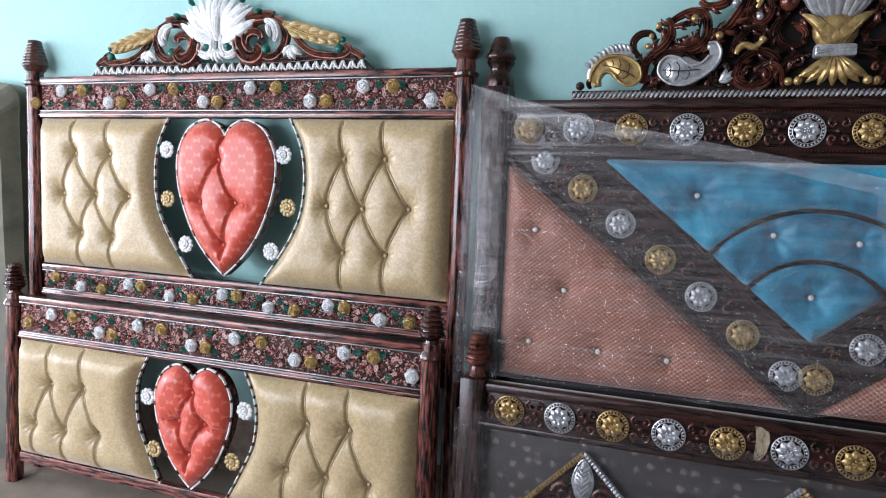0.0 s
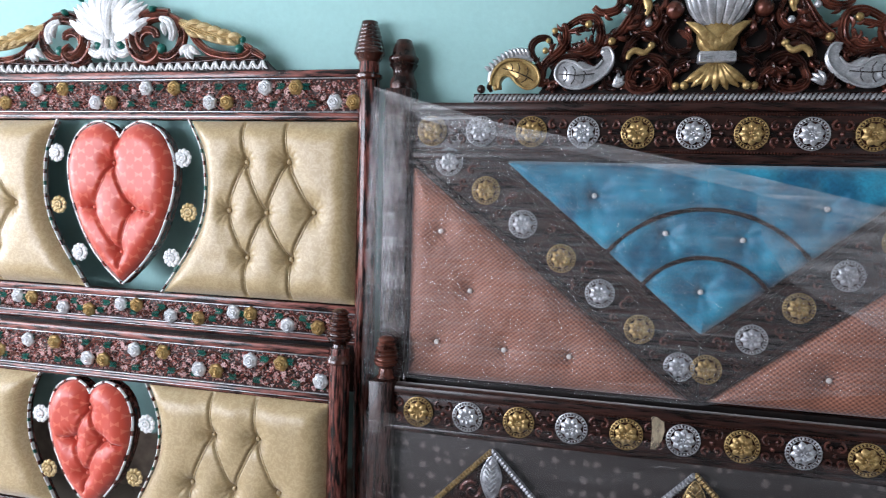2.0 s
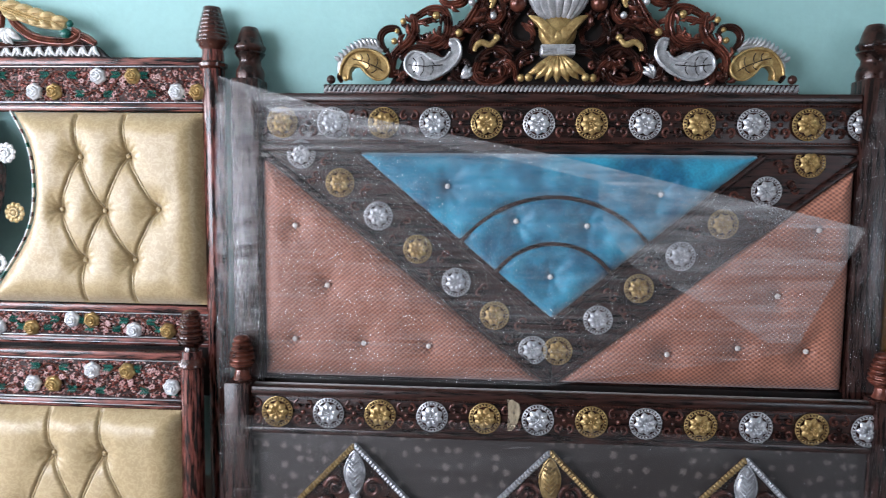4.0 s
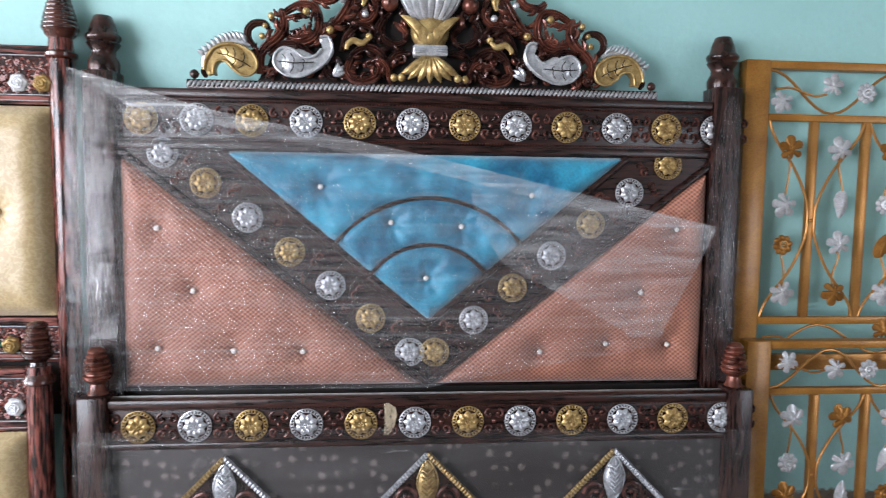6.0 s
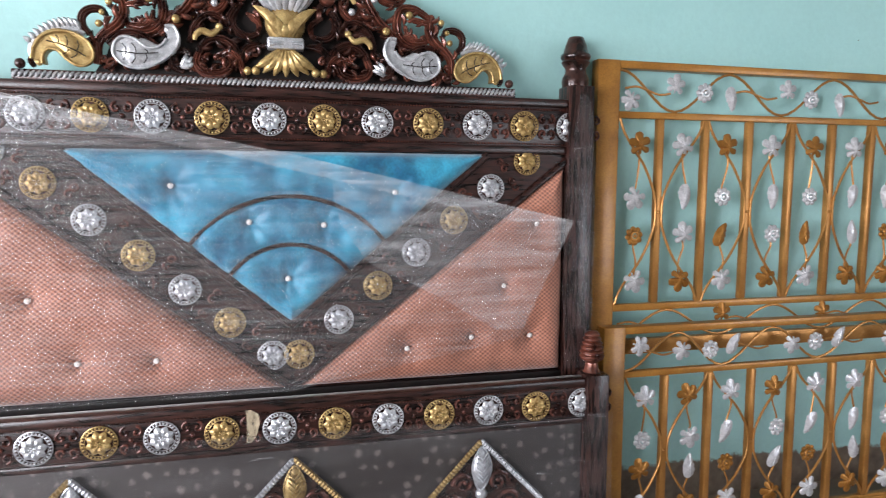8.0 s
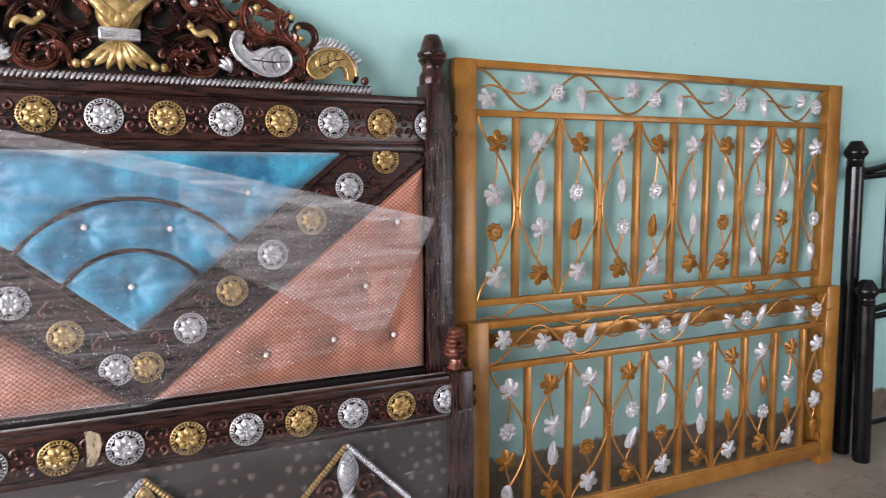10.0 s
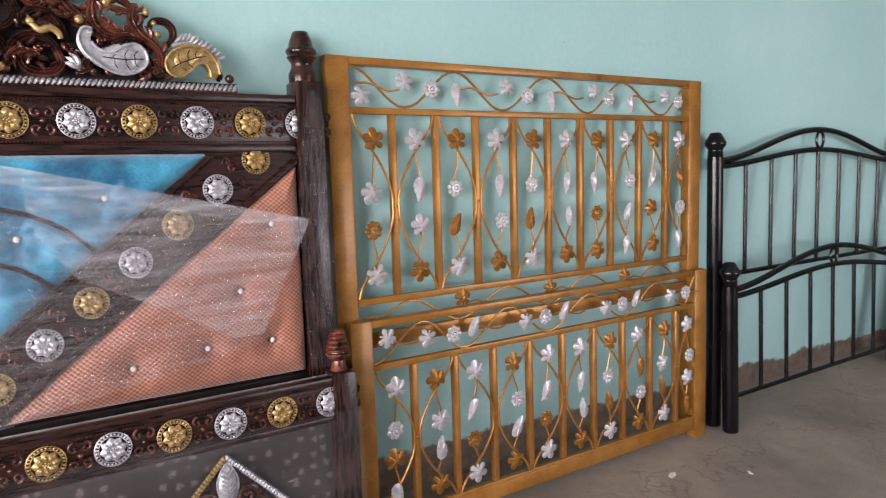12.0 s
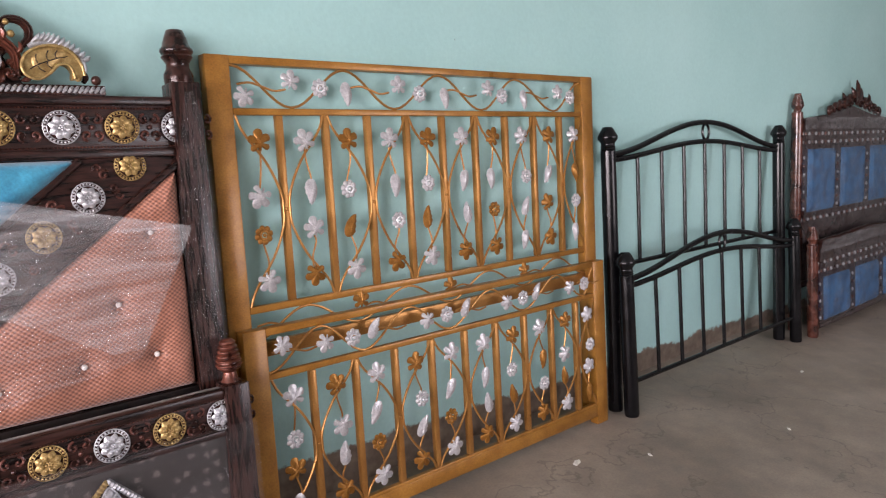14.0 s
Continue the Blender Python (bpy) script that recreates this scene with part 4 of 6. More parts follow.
# moss-green upholstered board at the end of the row
moss = thing("upholstered_headboard", -3.75, -0.12, 0.10, "moss green velvet headboard with rounded shoulder leaning on wall", "bed board")
shoulder = [(-4.45, 0.0), (-3.075, 0.0), (-3.06, 0.9), (-3.07, 1.46)] + [(-3.15 + 0.085 * math.cos(radians(a)), 1.555 + 0.085 * math.sin(radians(a))) for a in (0, 30, 60, 90)] + [(-3.4, 1.66), (-4.1, 1.66), (-4.45, 1.5)]
loop = shoulder + shoulder[:1]
cc = np.array((-3.75, 0.85))
rows = [[tuple(cc + (np.array(p) - cc) * (i / 14)) for p in curve(loop, 5)] for i in range(15)]
part("padding", cushion(rows, rows[-1][:-1], 0.055, (), (), 0.05, 0, -0.01, 0.004), M_MOSS, moss)
part("frame_board", slab(bmesh.new(), shoulder, -0.012, 0.05), M_MOSS, moss)

# ---------------------------------------------------------------- bed with blue velvet fan
PITCH, CX = 0.155, -0.0355


def medallion_row(parent, z, count=12, first=-5.5, scale=1.0, x_mid=-0.0055):
    for k in range(count):
        gold = k % 2 == 0
        link("medallion", MED_GOLD if gold else MED_SILVER, parent, "gold carved medallion" if gold else "silver carved medallion", True,
             spot(x_mid + (first + k) * PITCH, -0.006, z, ry=(k * 37) % 45, s=scale))


def curls_between(parent, x_mid, z, count=13, first=-6.0):
    """Pairs of small curls between the medallions, copper on dark."""
    bm = bmesh.new()
    for k in range(count):
        x = x_mid + (first + k) * PITCH
        for sx in (-1, 1):
            for sz in (-1, 1):
                scroll(bm, x + sx * 0.014, z + sz * 0.021, 0.016, 0.004, 90 * sz, 0.9, 0.0048, -0.004, 1.0, -sx * sz, 10)
        ball(bm, x, -0.008, z, 0.007, 0.8, 6, 5)
    tagged(part("curl_carving", bm, M_CURL, parent, "copper rubbed carved curls"), kind="stuff")


def bead_line(parent, x0, x1, z, r=0.0032, step=0.0088, y=-0.006, material=None):
    bm = bmesh.new()
    for k in range(int((x1 - x0) / step)):
        x = x0 + (k + 0.5) * step
        vs = [bm.verts.new((x + a * r, y + b * r, z + c * r)) for a, b, c in ((1, 0, 0), (-1, 0, 0), (0, 0, 1), (0, 0, -1), (0, -1.3, 0))]
        for a, b in ((0, 2), (2, 1), (1, 3), (3, 0)):
            bm.faces.new((vs[a], vs[b], vs[4]))
    return tagged(part("bead_line", bm, material or M_COPPER, parent), kind="stuff")


blue = thing("headboard", -0.045, -0.176, 0.12, "dark walnut headboard with blue velvet fan and carved crest, half film-wrapped", "bed board", "blue fan bed")
for x in (-0.968, 0.878):
    bm = box(bmesh.new(), x - 0.043, x + 0.043, -0.032, 0.060, 0.0, 1.60, 0.006)
    post = part("post", bm, M_DARK_Z, blue, "square dark walnut post")
    part("finial", beaded_finial(bmesh.new(), x, 0.025, 1.757, 0.047, "cone"), M_CARVE, post, "turned dark copper brown finial")
IN0, IN1 = -0.925, 0.835
part("back_panel", boxed(IN0, IN1, 0.012, 0.03, 0.45, 1.55, bevel=0.001), M_DARK_X, blue)
rail = part("top_rail", boxed(IN0, IN1, -0.004, 0.012, 1.384, 1.553, bevel=0.002), M_DARK_X, blue)
part("cap_moulding", boxed(IN0, IN1, -0.022, 0.03, 1.530, 1.556, bevel=0.006), M_DARK_X, blue)
part("lower_moulding", boxed(IN0, IN1, -0.016, 0.0, 1.384, 1.410, bevel=0.005), M_DARK_X, blue)
bead_line(rail, IN0, IN1, 1.523)
bead_line(rail, IN0, IN1, 1.416)
medallion_row(rail, 1.470)
curls_between(rail, -0.0055, 1.470)
# Rail coloured near black for the shadowed gap under the woven panels.
part("bottom_rail", boxed(IN0, IN1, -0.006, 0.012, 0.60, 0.685, bevel=0.003), M_VOID, blue)

# the V of two carved bands
VX, VZ0, VZ1 = -0.031, 0.686, 1.384
for s in (-1, 1):
    ax, az = VX + s * 0.006, VZ0                      # outer edge, low end
    bx, bz = VX + s * 0.905, 1.384                    # outer edge, high end
    cx2, cz2 = VX + s * 0.607, 1.384                  # inner edge, high end
    dx2, dz2 = VX + s * 0.0, 0.878                    # inner edge, low end
    part("band", slab(bmesh.new(), [(ax, az), (bx, bz), (cx2, cz2), (dx2, dz2)], -0.004, 0.013), M_DARK_X, blue, "diagonal dark carved band", False)
    for (p, q) in (((ax, az + 0.012), (bx - s * 0.018, bz - 0.006)), ((dx2, dz2), (cx2 - s * 0.006, cz2 - 0.004))):
        part("band_moulding", tube(bmesh.new(), [(p[0], -0.008, p[1]), (q[0], -0.008, q[1])], 0.0115, 0.9, 8), M_DARK_X, blue)
LEFT_MED = [(-0.800, 1.375), (-0.681, 1.290), (-0.5625, 1.191), (-0.442, 1.092), (-0.323, 0.993), (-0.204, 0.894), (-0.086, 0.791)]
RIGHT_MED = [(-0.010, 0.790), (0.108, 0.888), (0.226, 0.986), (0.345, 1.084), (0.464, 1.181), (0.583, 1.278), (0.702, 1.362)]
for row, odd in ((LEFT_MED, 0), (RIGHT_MED, 1)):
    bm = bmesh.new()
    for k, (x, z) in enumerate(row):
        gold = (k + odd) % 2 == 1
        link("medallion", MED_GOLD if gold else MED_SILVER, blue, "gold carved medallion" if gold else "silver carved medallion", True, spot(x, -0.006, z, ry=(k * 41) % 45, s=0.94))
        if k < 6:
            nx, nz = row[k + 1]
            mx, mz = (x + nx) / 2, (z + nz) / 2
            d = Vector((nx - x, nz - z)).normalized()
            for o in (-1, 1):
                scroll(bm, mx - d.y * 0.022 * o, mz + d.x * 0.022 * o, 0.017, 0.004, 40 * o, 0.9, 0.005, -0.004, 1, o, 10)
                scroll(bm, mx - d.y * 0.046 * o, mz + d.x * 0.046 * o, 0.014, 0.004, 200 * o, 0.9, 0.0042, -0.004, 1, -o, 10)
    tagged(part("curl_carving", bm, M_CURL, blue, "copper rubbed carved curls"), kind="stuff")

# blue velvet, cut by two wooden arcs
FANX, FANZ, R1, R2 = -0.031, 0.905, 0.350, 0.212


def v_left(z):
    return VX - 0.600 * (z - 0.885) / 0.497


def v_right(z):
    return VX + 0.600 * (z - 0.885) / 0.497


grid, border = spanned(v_left, v_right, 0.889, 1.382, 0.008)
blue_buttons = [(-0.352, 1.283), (0.278, 1.265), (-0.145, 1.181), (0.066, 1.170), (-0.039, 1.016)]
arcs = []
for r in (R1, R2):
    zc = 1.254 - R1 if r == R1 else 1.116 - R2
    pts = [(FANX + r * math.sin(radians(a)), zc + r * math.cos(radians(a))) for a in range(-88, 89)]
    pts = [p for p in pts if v_left(p[1]) - 0.006 < p[0] < v_right(p[1]) + 0.006]
    arcs.append(pts)
cuts = [(a, b) for pts in arcs for a, b in zip(pts, pts[1:])]
fan = part("velvet_fan", cushion(grid, border, 0.044, blue_buttons, cuts, 0.05, 0.036, 0.004, 0.006, 0.014, spread=0.052, pucker=0.0018), M_BLUE, blue, "blue crushed velvet padded fan")
for pts in arcs:
    part("arc_moulding", tube(bmesh.new(), [(x, -0.030, z) for x, z in pts], 0.0062, 0.9, 8), M_DARK_X, fan, "dark curved wooden strip")
for x, z in blue_buttons:
    link("pearl", PEARL, fan, "", True, spot(x, -0.016, z))

# copper weave below the V
for s in (-1, 1):
    xe = IN0 + 0.004 if s < 0 else IN1 - 0.004

    def edge_in(z, s=s):
        return VX + s * (0.018 + 0.887 * (z - 0.686) / 0.698)

    zt = 1.36 if s < 0 else 1.345
    if s < 0:
        grid, border = spanned(lambda z: xe, edge_in, 0.690, zt, 0.009)
        pearls = [(-0.82, 1.159), (-0.72, 0.977), (-0.606, 0.799), (-0.405, 0.795), (-0.823, 0.808)]
    else:
        grid, border = spanned(edge_in, lambda z: xe, 0.690, zt, 0.009)
        pearls = [(0.315, 0.789), (0.522, 0.813), (0.719, 0.809), (0.629, 0.972), (0.737, 1.167)]
    pad = part("woven_panel", cushion(grid, border, 0.042, pearls, (), 0.07, 0.034, 0.008, 0.004, spread=0.05, pucker=0.0009), M_WEAVE, blue, "padded coppery basket-weave panel")
    for x, z in pearls:
        link("pearl", PEARL, pad, "pearl upholstery button", True, spot(x, -0.014, z))


# carved crest of the blue bed
def crest_point(u, v):
    """Offset from the crest's middle line, and height."""
    return (0.723 - 0.000555 * u, 1.841 - 0.00056 * v)


def swept(path, radii, side, flat=0.8, y=-0.014, lift=0.0):
    pts = curve([(*crest_point(u, v), r) for (u, v), r in zip(path, radii)], 6)
    n = len(pts)
    return [(CX - side * p[0], y - lift * math.sin(math.pi * i / (n - 1)), p[1]) for i, p in enumerate(pts)], [max(0.0015, p[2] * 0.000555) for p in pts]


def crest_piece(name, parent, material, side, path, radii, flat=0.8, y=-0.014, label=""):
    pts, rs = swept(path, radii, side, flat, y)
    return part(name, tube(bmesh.new(), pts, rs, flat, 12), material, parent, label)


rope = bmesh.new()
part("crest_base", boxed(CX - 0.694, CX + 0.694, -0.014, 0.024, 1.556, 1.583, bevel=0.003), M_CARVE, blue)
for k in range(104):
    x = CX - 0.684 + k * 1.368 / 103
    tube(rope, [(x - 0.006, -0.016, 1.562), (x, -0.021, 1.570), (x + 0.006, -0.016, 1.578)], [0.003, 0.0052, 0.003], 1, 6)
tagged(part("rope_moulding", rope, M_SILVER, blue, "silver twisted rope moulding"), kind="stuff")
# Backing of the crest, near black to deepen the shade between scrolls.
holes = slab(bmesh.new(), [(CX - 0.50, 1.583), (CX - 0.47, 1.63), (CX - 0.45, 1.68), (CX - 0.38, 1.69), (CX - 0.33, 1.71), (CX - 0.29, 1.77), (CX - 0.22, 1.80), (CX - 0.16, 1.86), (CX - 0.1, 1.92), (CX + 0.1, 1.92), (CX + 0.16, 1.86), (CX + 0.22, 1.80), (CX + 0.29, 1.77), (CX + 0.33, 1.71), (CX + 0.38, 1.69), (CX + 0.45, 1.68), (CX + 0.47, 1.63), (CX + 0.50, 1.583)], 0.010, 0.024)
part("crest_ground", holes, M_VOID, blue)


def crest_carving(path, wide, copper=False, lobes=0, out=1, y=-0.004):
    """A grooved leaf band on both halves of the crest, with small lobes that break away from its outer side."""
    for side in (1, -1):
        line = [crest_point(u, v) for u, v in curve(path, 7)]
        n = len(line)
        pts = [(CX - side * a, y - 0.010 * math.sin(math.pi * i / (n - 1)), b) for i, (a, b) in enumerate(line)]
        rs = [wide * 0.00056 * (0.42 + 0.58 * math.sin(math.pi * (0.14 + 0.76 * i / (n - 1)))) for i in range(n)]
        bm = carved_band(bmesh.new(), pts, rs, 1.15)
        for k in range(lobes):
            i = int((k + 0.8) * (n - 1) / (lobes + 0.6))
            p, q = Vector(pts[i]), Vector(pts[min(i + 2, n - 1)])
            d = (q - p).normalized()
            turn = Vector((d.z, 0, -d.x)) * (out * side)
            tip = p + d * (rs[i] * 2.0) + turn * (rs[i] * 1.75)
            blade(bm, (p.x, p.z), (tip.x, tip.z), rs[i] * 0.52, 0.22 * out * side, pts[i][1] - 0.002, rs[i] * 0.8, 7)
        end = pts[-1]
        ball(bm, end[0], end[1] - 0.003, end[2], rs[-1] * 1.15, 0.9, 8, 6)
        part("scroll", bm, M_COPPER if copper else M_CARVE, blue, "grooved copper brown leaf scroll" if copper else "grooved dark leaf scroll")


crest_carving([(395, 290), (365, 250), (366, 207), (400, 176), (450, 174), (470, 205)], 21)
crest_carving([(500, 235), (520, 200), (512, 168), (482, 150)], 18)
crest_carving([(422, 425), (428, 330), (462, 285), (515, 245), (548, 190), (542, 130), (534, 112)], 28, True, 4, -1)
crest_carving([(527, 130), (585, 92), (642, 72), (700, 84), (724, 138), (718, 205), (672, 252), (614, 258), (568, 236), (545, 180)], 25, True, 4, 1)
crest_carving([(548, 148), (600, 140), (640, 132), (664, 112)], 17, True, 2, 1, -0.012)
crest_carving([(566, 232), (630, 240), (668, 215), (680, 172)], 18, True, 2, -1, -0.012)
crest_carving([(468, 330), (520, 282), (590, 272), (640, 292), (690, 330), (732, 318)], 22, False, 3, 1)
crest_carving([(700, 268), (770, 200), (828, 152), (866, 96), (900, 30), (912, -40)], 30, True, 5, 1)
crest_carving([(650, 280), (742, 238), (800, 186), (846, 150), (862, 116)], 22, False, 3, -1, 0.002)
crest_carving([(684, 18), (722, 48), (790, 44), (822, 10), (812, -42), (772, -62), (736, -38)], 25, True, 3, 1)
crest_carving([(862, 140), (900, 128), (912, 60), (930, 5), (955, -50)], 22, False, 3, 1)
crest_carving([(906, 60), (925, 118), (968, 144), (1008, 112), (1016, 62), (1000, 20)], 21, True, 2, -1)
crest_carving([(842, 300), (866, 230), (912, 180), (962, 168), (1004, 190), (1006, 224)], 22, False, 3, 1)
crest_carving([(880, 370), (898, 320), (952, 284), (1012, 288), (1062, 330), (1084, 400), (1098, 440)], 25, False, 4, 1)
crest_carving([(884, 350), (872, 400), (900, 438), (960, 448), (1012, 432), (1034, 392), (1006, 356), (968, 366)], 25, True, 4, -1, -0.010)
crest_carving([(990, 368), (1034, 348), (1072, 376), (1090, 436)], 18, True, 2, 1, -0.014)
crest_carving([(1096, 430), (1086, 372), (1108, 320), (1160, 296), (1196, 300)], 20, False)
crest_carving([(1056, 150), (1052, 205), (1080, 246), (1130, 258), (1168, 240)], 20, False, 2, 1)
crest_carving([(1168, 240), (1176, 200), (1150, 170), (1120, 150)], 16, True)
crest_carving([(1040, 250), (1030, 190), (1060, 130), (1090, 100)], 22, False, 2, -1)
crest_carving([(862, 10), (884, -50), (932, -90), (990, -100), (1040, -70), (1044, -25)], 25, True, 3, 1)
crest_carving([(800, 330), (760, 372), (764, 420), (804, 440)], 20, False, 2, -1)
crest_carving([(150, 448), (138, 425), (152, 398), (172, 370)], 14, False)
for side in (1, -1):
    crest_piece("paisley", blue, M_GOLD, side, [(172, 428), (165, 385), (185, 340), (235, 318), (290, 335), (335, 370), (365, 400)], [15, 18, 26, 42, 60, 62, 34], 0.45, -0.02, "gold painted paisley with carved veins")
    crest_piece("paisley_rim", blue, M_GOLD, side, [(195, 440), (200, 400), (222, 372), (265, 378), (300, 415), (350, 443), (400, 425), (415, 380), (390, 330), (330, 295), (260, 290), (200, 315), (160, 370), (150, 420)], [7] * 14, 1, -0.034)
    crest_piece("paisley", blue, M_SILVER, side, [(752, 262), (775, 275), (778, 310), (745, 350), (690, 370), (630, 368), (575, 368), (535, 365)], [20, 21, 24, 32, 50, 70, 72, 40], 0.42, -0.022, "silver painted paisley with carved veins")
    crest_piece("paisley_rim", blue, M_SILVER, side, [(735, 240), (775, 240), (797, 290), (775, 350), (720, 400), (640, 440), (560, 435), (505, 390), (505, 335), (545, 300), (600, 310), (655, 345), (710, 335), (742, 300)], [7] * 14, 1, -0.036)
    for shade, rim, dy in ((M_GOLD, [(205, 440), (205, 402), (230, 374), (268, 380), (303, 416), (350, 441), (397, 424), (412, 382), (388, 334), (330, 300), (262, 295), (205, 320), (165, 372), (156, 420)], -0.030), (M_SILVER, [(738, 244), (772, 244), (793, 290), (771, 348), (718, 397), (640, 436), (562, 431), (509, 388), (509, 337), (547, 304), (600, 314), (655, 349), (712, 338), (744, 300)], -0.032)):
        edge_line = [crest_point(u, v) for u, v in curve(rim, 4, True)]
        part("paisley_ground", slab(bmesh.new(), [(CX - side * a, b) for a, b in edge_line], dy, -0.004), shade, blue)
    crest_piece("plume_base", blue, M_SILVER, side, [(140, 400), (148, 350), (190, 300), (255, 268), (320, 268), (372, 292)], [12, 18, 22, 22, 20, 12], 0.8, -0.012)
    bm = bmesh.new()
    for (a, b) in (((522, 372), (610, 380)), ((600, 380), (705, 372)), ((562, 374), (545, 336)), ((605, 378), (588, 332)), ((560, 376), (548, 412)), ((600, 380), (585, 426)), ((650, 378), (640, 422)), ((655, 376), (645, 358))):
        pts, rs = swept([a, ((a[0] + b[0]) / 2 + 8, (a[1] + b[1]) / 2), b], [1.2, 2.2, 1.2], side, 1, -0.0515)
        tube(bm, pts, rs, 1, 5)
    part("vein", bm, M_VOID, blue)
    bm = bmesh.new()
    for (a, b) in (((385, 402), (305, 362)), ((305, 362), (222, 338)), ((345, 382), (352, 332)), ((305, 362), (300, 312)), ((268, 350), (262, 312)), ((350, 386), (322, 412)), ((310, 366), (292, 396))):
        pts, rs = swept([a, ((a[0] + b[0]) / 2 + 8, (a[1] + b[1]) / 2), b], [1.2, 2.2, 1.2], side, 1, -0.044)
        tube(bm, pts, rs, 1, 5)
    part("vein", bm, M_VOID, blue)
    for k in range(11):
        f = k / 10
        a = crest_point(146 + 210 * f, 372 - 105 * math.sin(math.pi * (0.08 + 0.5 * f)))
        b = crest_point(110 + 208 * f, 352 - 132 * math.sin(math.pi * (0.08 + 0.5 * f)))
        part("plume", blade(bmesh.new(), (CX - side * a[0], a[1]), (CX - side * b[0], b[1]), 0.0072, 0.12, -0.012, 0.010, 6), M_SILVER, blue, "silver fringed plume")
    bm = bmesh.new()
    for a in (-50, -20, 15):
        p = crest_point(800, 425)
        blade(bm, (CX - side * p[0], p[1]), (CX - side * (p[0] - 0.035 * math.cos(radians(a + 50))), p[1] + 0.038 * math.sin(radians(a + 70))), 0.0085, 0.1, -0.02, 0.009, 7)
    part("small_leaf", bm, M_SILVER, blue)
    crest_piece("gilt_leaf", blue, M_GOLD, side, [(868, 295), (875, 270), (905, 250), (950, 262), (985, 232)], [11, 15, 17, 16, 10], 0.8, -0.026, "gold painted curled leaf")
    crest_piece("gilt_leaf", blue, M_GOLD, side, [(935, -60), (945, -10), (960, 30), (950, 75)], [8, 18, 22, 10], 0.7, -0.024, "gold painted leaf")
    for u, v, r, mt in ((98, 440, 24, M_CARVE), (178, 432, 17, M_GOLD), (440, 242, 17, M_GOLD), (487, 140, 17, M_GOLD), (455, 190, 14, M_GOLD), (663, 112, 21, M_GOLD), (785, 200, 21, M_GOLD), (985, 226, 19, M_GOLD), (850, 46, 19, M_SILVER), (965, 115, 19, M_SILVER), (747, 255, 19, M_SILVER), (1115, 430, 21, M_GOLD), (1092, 52, 46, M_COPPER), (740, 435, 16, M_CARVE), (1000, 90, 15, M_COPPER)):
        p = crest_point(u, v)
        part("boss", ball(bmesh.new(), CX - side * p[0], -0.024, p[1], r * 0.000555, 0.9), mt, blue)
# small curled leaves that fill the carving between the scrolls
rnd = random.Random(5)
for side in (1, -1):
    for k in range(64):
        dx = rnd.uniform(0.08, 0.52)
        top = np.interp(dx, [0.08, 0.2, 0.33, 0.45, 0.52], [1.88, 1.80, 1.755, 1.69, 1.65])
        z = rnd.uniform(1.595, top)
        a, l = rnd.uniform(0, 6.28), rnd.uniform(0.022, 0.045)
        mt = M_COPPER if k % 3 else M_CARVE
        if k % 2:
            bm = blade(bmesh.new(), (CX - side * dx, z), (CX - side * dx + l * math.cos(a), z + l * math.sin(a)), l * 0.24, 0.25 if k % 4 == 1 else -0.25, -0.006, 0.011, 7)
        else:
            bm = scroll(bmesh.new(), CX - side * dx, z, l * 0.45, 0.003, math.degrees(a), 1.1, 0.006, -0.006, 1.0, 1 if k % 4 else -1, 14)
        part("carved_leaf", bm, mt, blue)
# middle vase
bm = bmesh.new()
for k in range(9):
    a = -80 + 20 * k
    pts = [(CX + 0.078 * math.sin(radians(a)) * math.sin(math.pi * (0.12 + 0.76 * s)) ** 0.7, -0.02 - 0.04 * math.cos(radians(a)) * math.sin(math.pi * (0.1 + 0.8 * s)), 1.768 + 0.165 * s) for s in [i / 10 for i in range(11)]]
    part("vase_rib", tube(bmesh.new(), pts, [0.004 + 0.0125 * math.sin(math.pi * (0.08 + 0.84 * i / 10)) for i in range(11)], 0.9, 8), M_SILVER, blue, "silver rib of the vase")
part("vase", ball(bm, CX, -0.012, 1.85, 0.07, 0.5, 16, 12), M_SILVER, blue, "silver ribbed vase")
for k in range(7):
    a = -75 + 25 * k
    part("collar_leaf", blade(bmesh.new(), (CX + 0.016 * math.sin(radians(a)), 1.697), (CX + 0.088 * math.sin(radians(a)), 1.735 + 0.042 * abs(math.sin(radians(a)))), 0.016, -0.12 * math.sin(radians(a)), -0.03, 0.014, 7), M_GOLD, blue, "gold collar leaf")
part("vase_cup", ball(bmesh.new(), CX, -0.012, 1.735, 0.056, 0.6, 16, 10), M_GOLD, blue, "gold cup of the vase")
part("bow", boxed(CX - 0.05, CX + 0.05, -0.052, -0.005, 1.660, 1.692, bevel=0.006), M_SILVER, blue, "silver carved knot")
bm = bmesh.new()
for s in (-1, 1):
    for dz in (-0.008, 0.0, 0.008):
        tube(bm, [(CX + s * 0.008, -0.054, 1.676 + dz * 0.4), (CX + s * 0.045, -0.054, 1.676 + dz)], [0.002, 0.0035], 1, 5)
part("bow_fold", bm, M_SILVER, blue)
for k in range(7):
    a = -60 + 20 * k
    tip = (CX + 0.098 * math.sin(radians(a)) , 1.664 - 0.078 * math.cos(radians(a)) ** 0.5)
    part("skirt_leaf", blade(bmesh.new(), (CX + 0.012 * math.sin(radians(a)), 1.662), tip, 0.015, 0.08 * math.sin(radians(a)), -0.03, 0.015, 8), M_GOLD, blue, "gold skirt leaf")
for s in (-1, 1):
    part("boss", ball(bmesh.new(), CX + s * 0.082, -0.034, 1.600, 0.012), M_GOLD, blue)

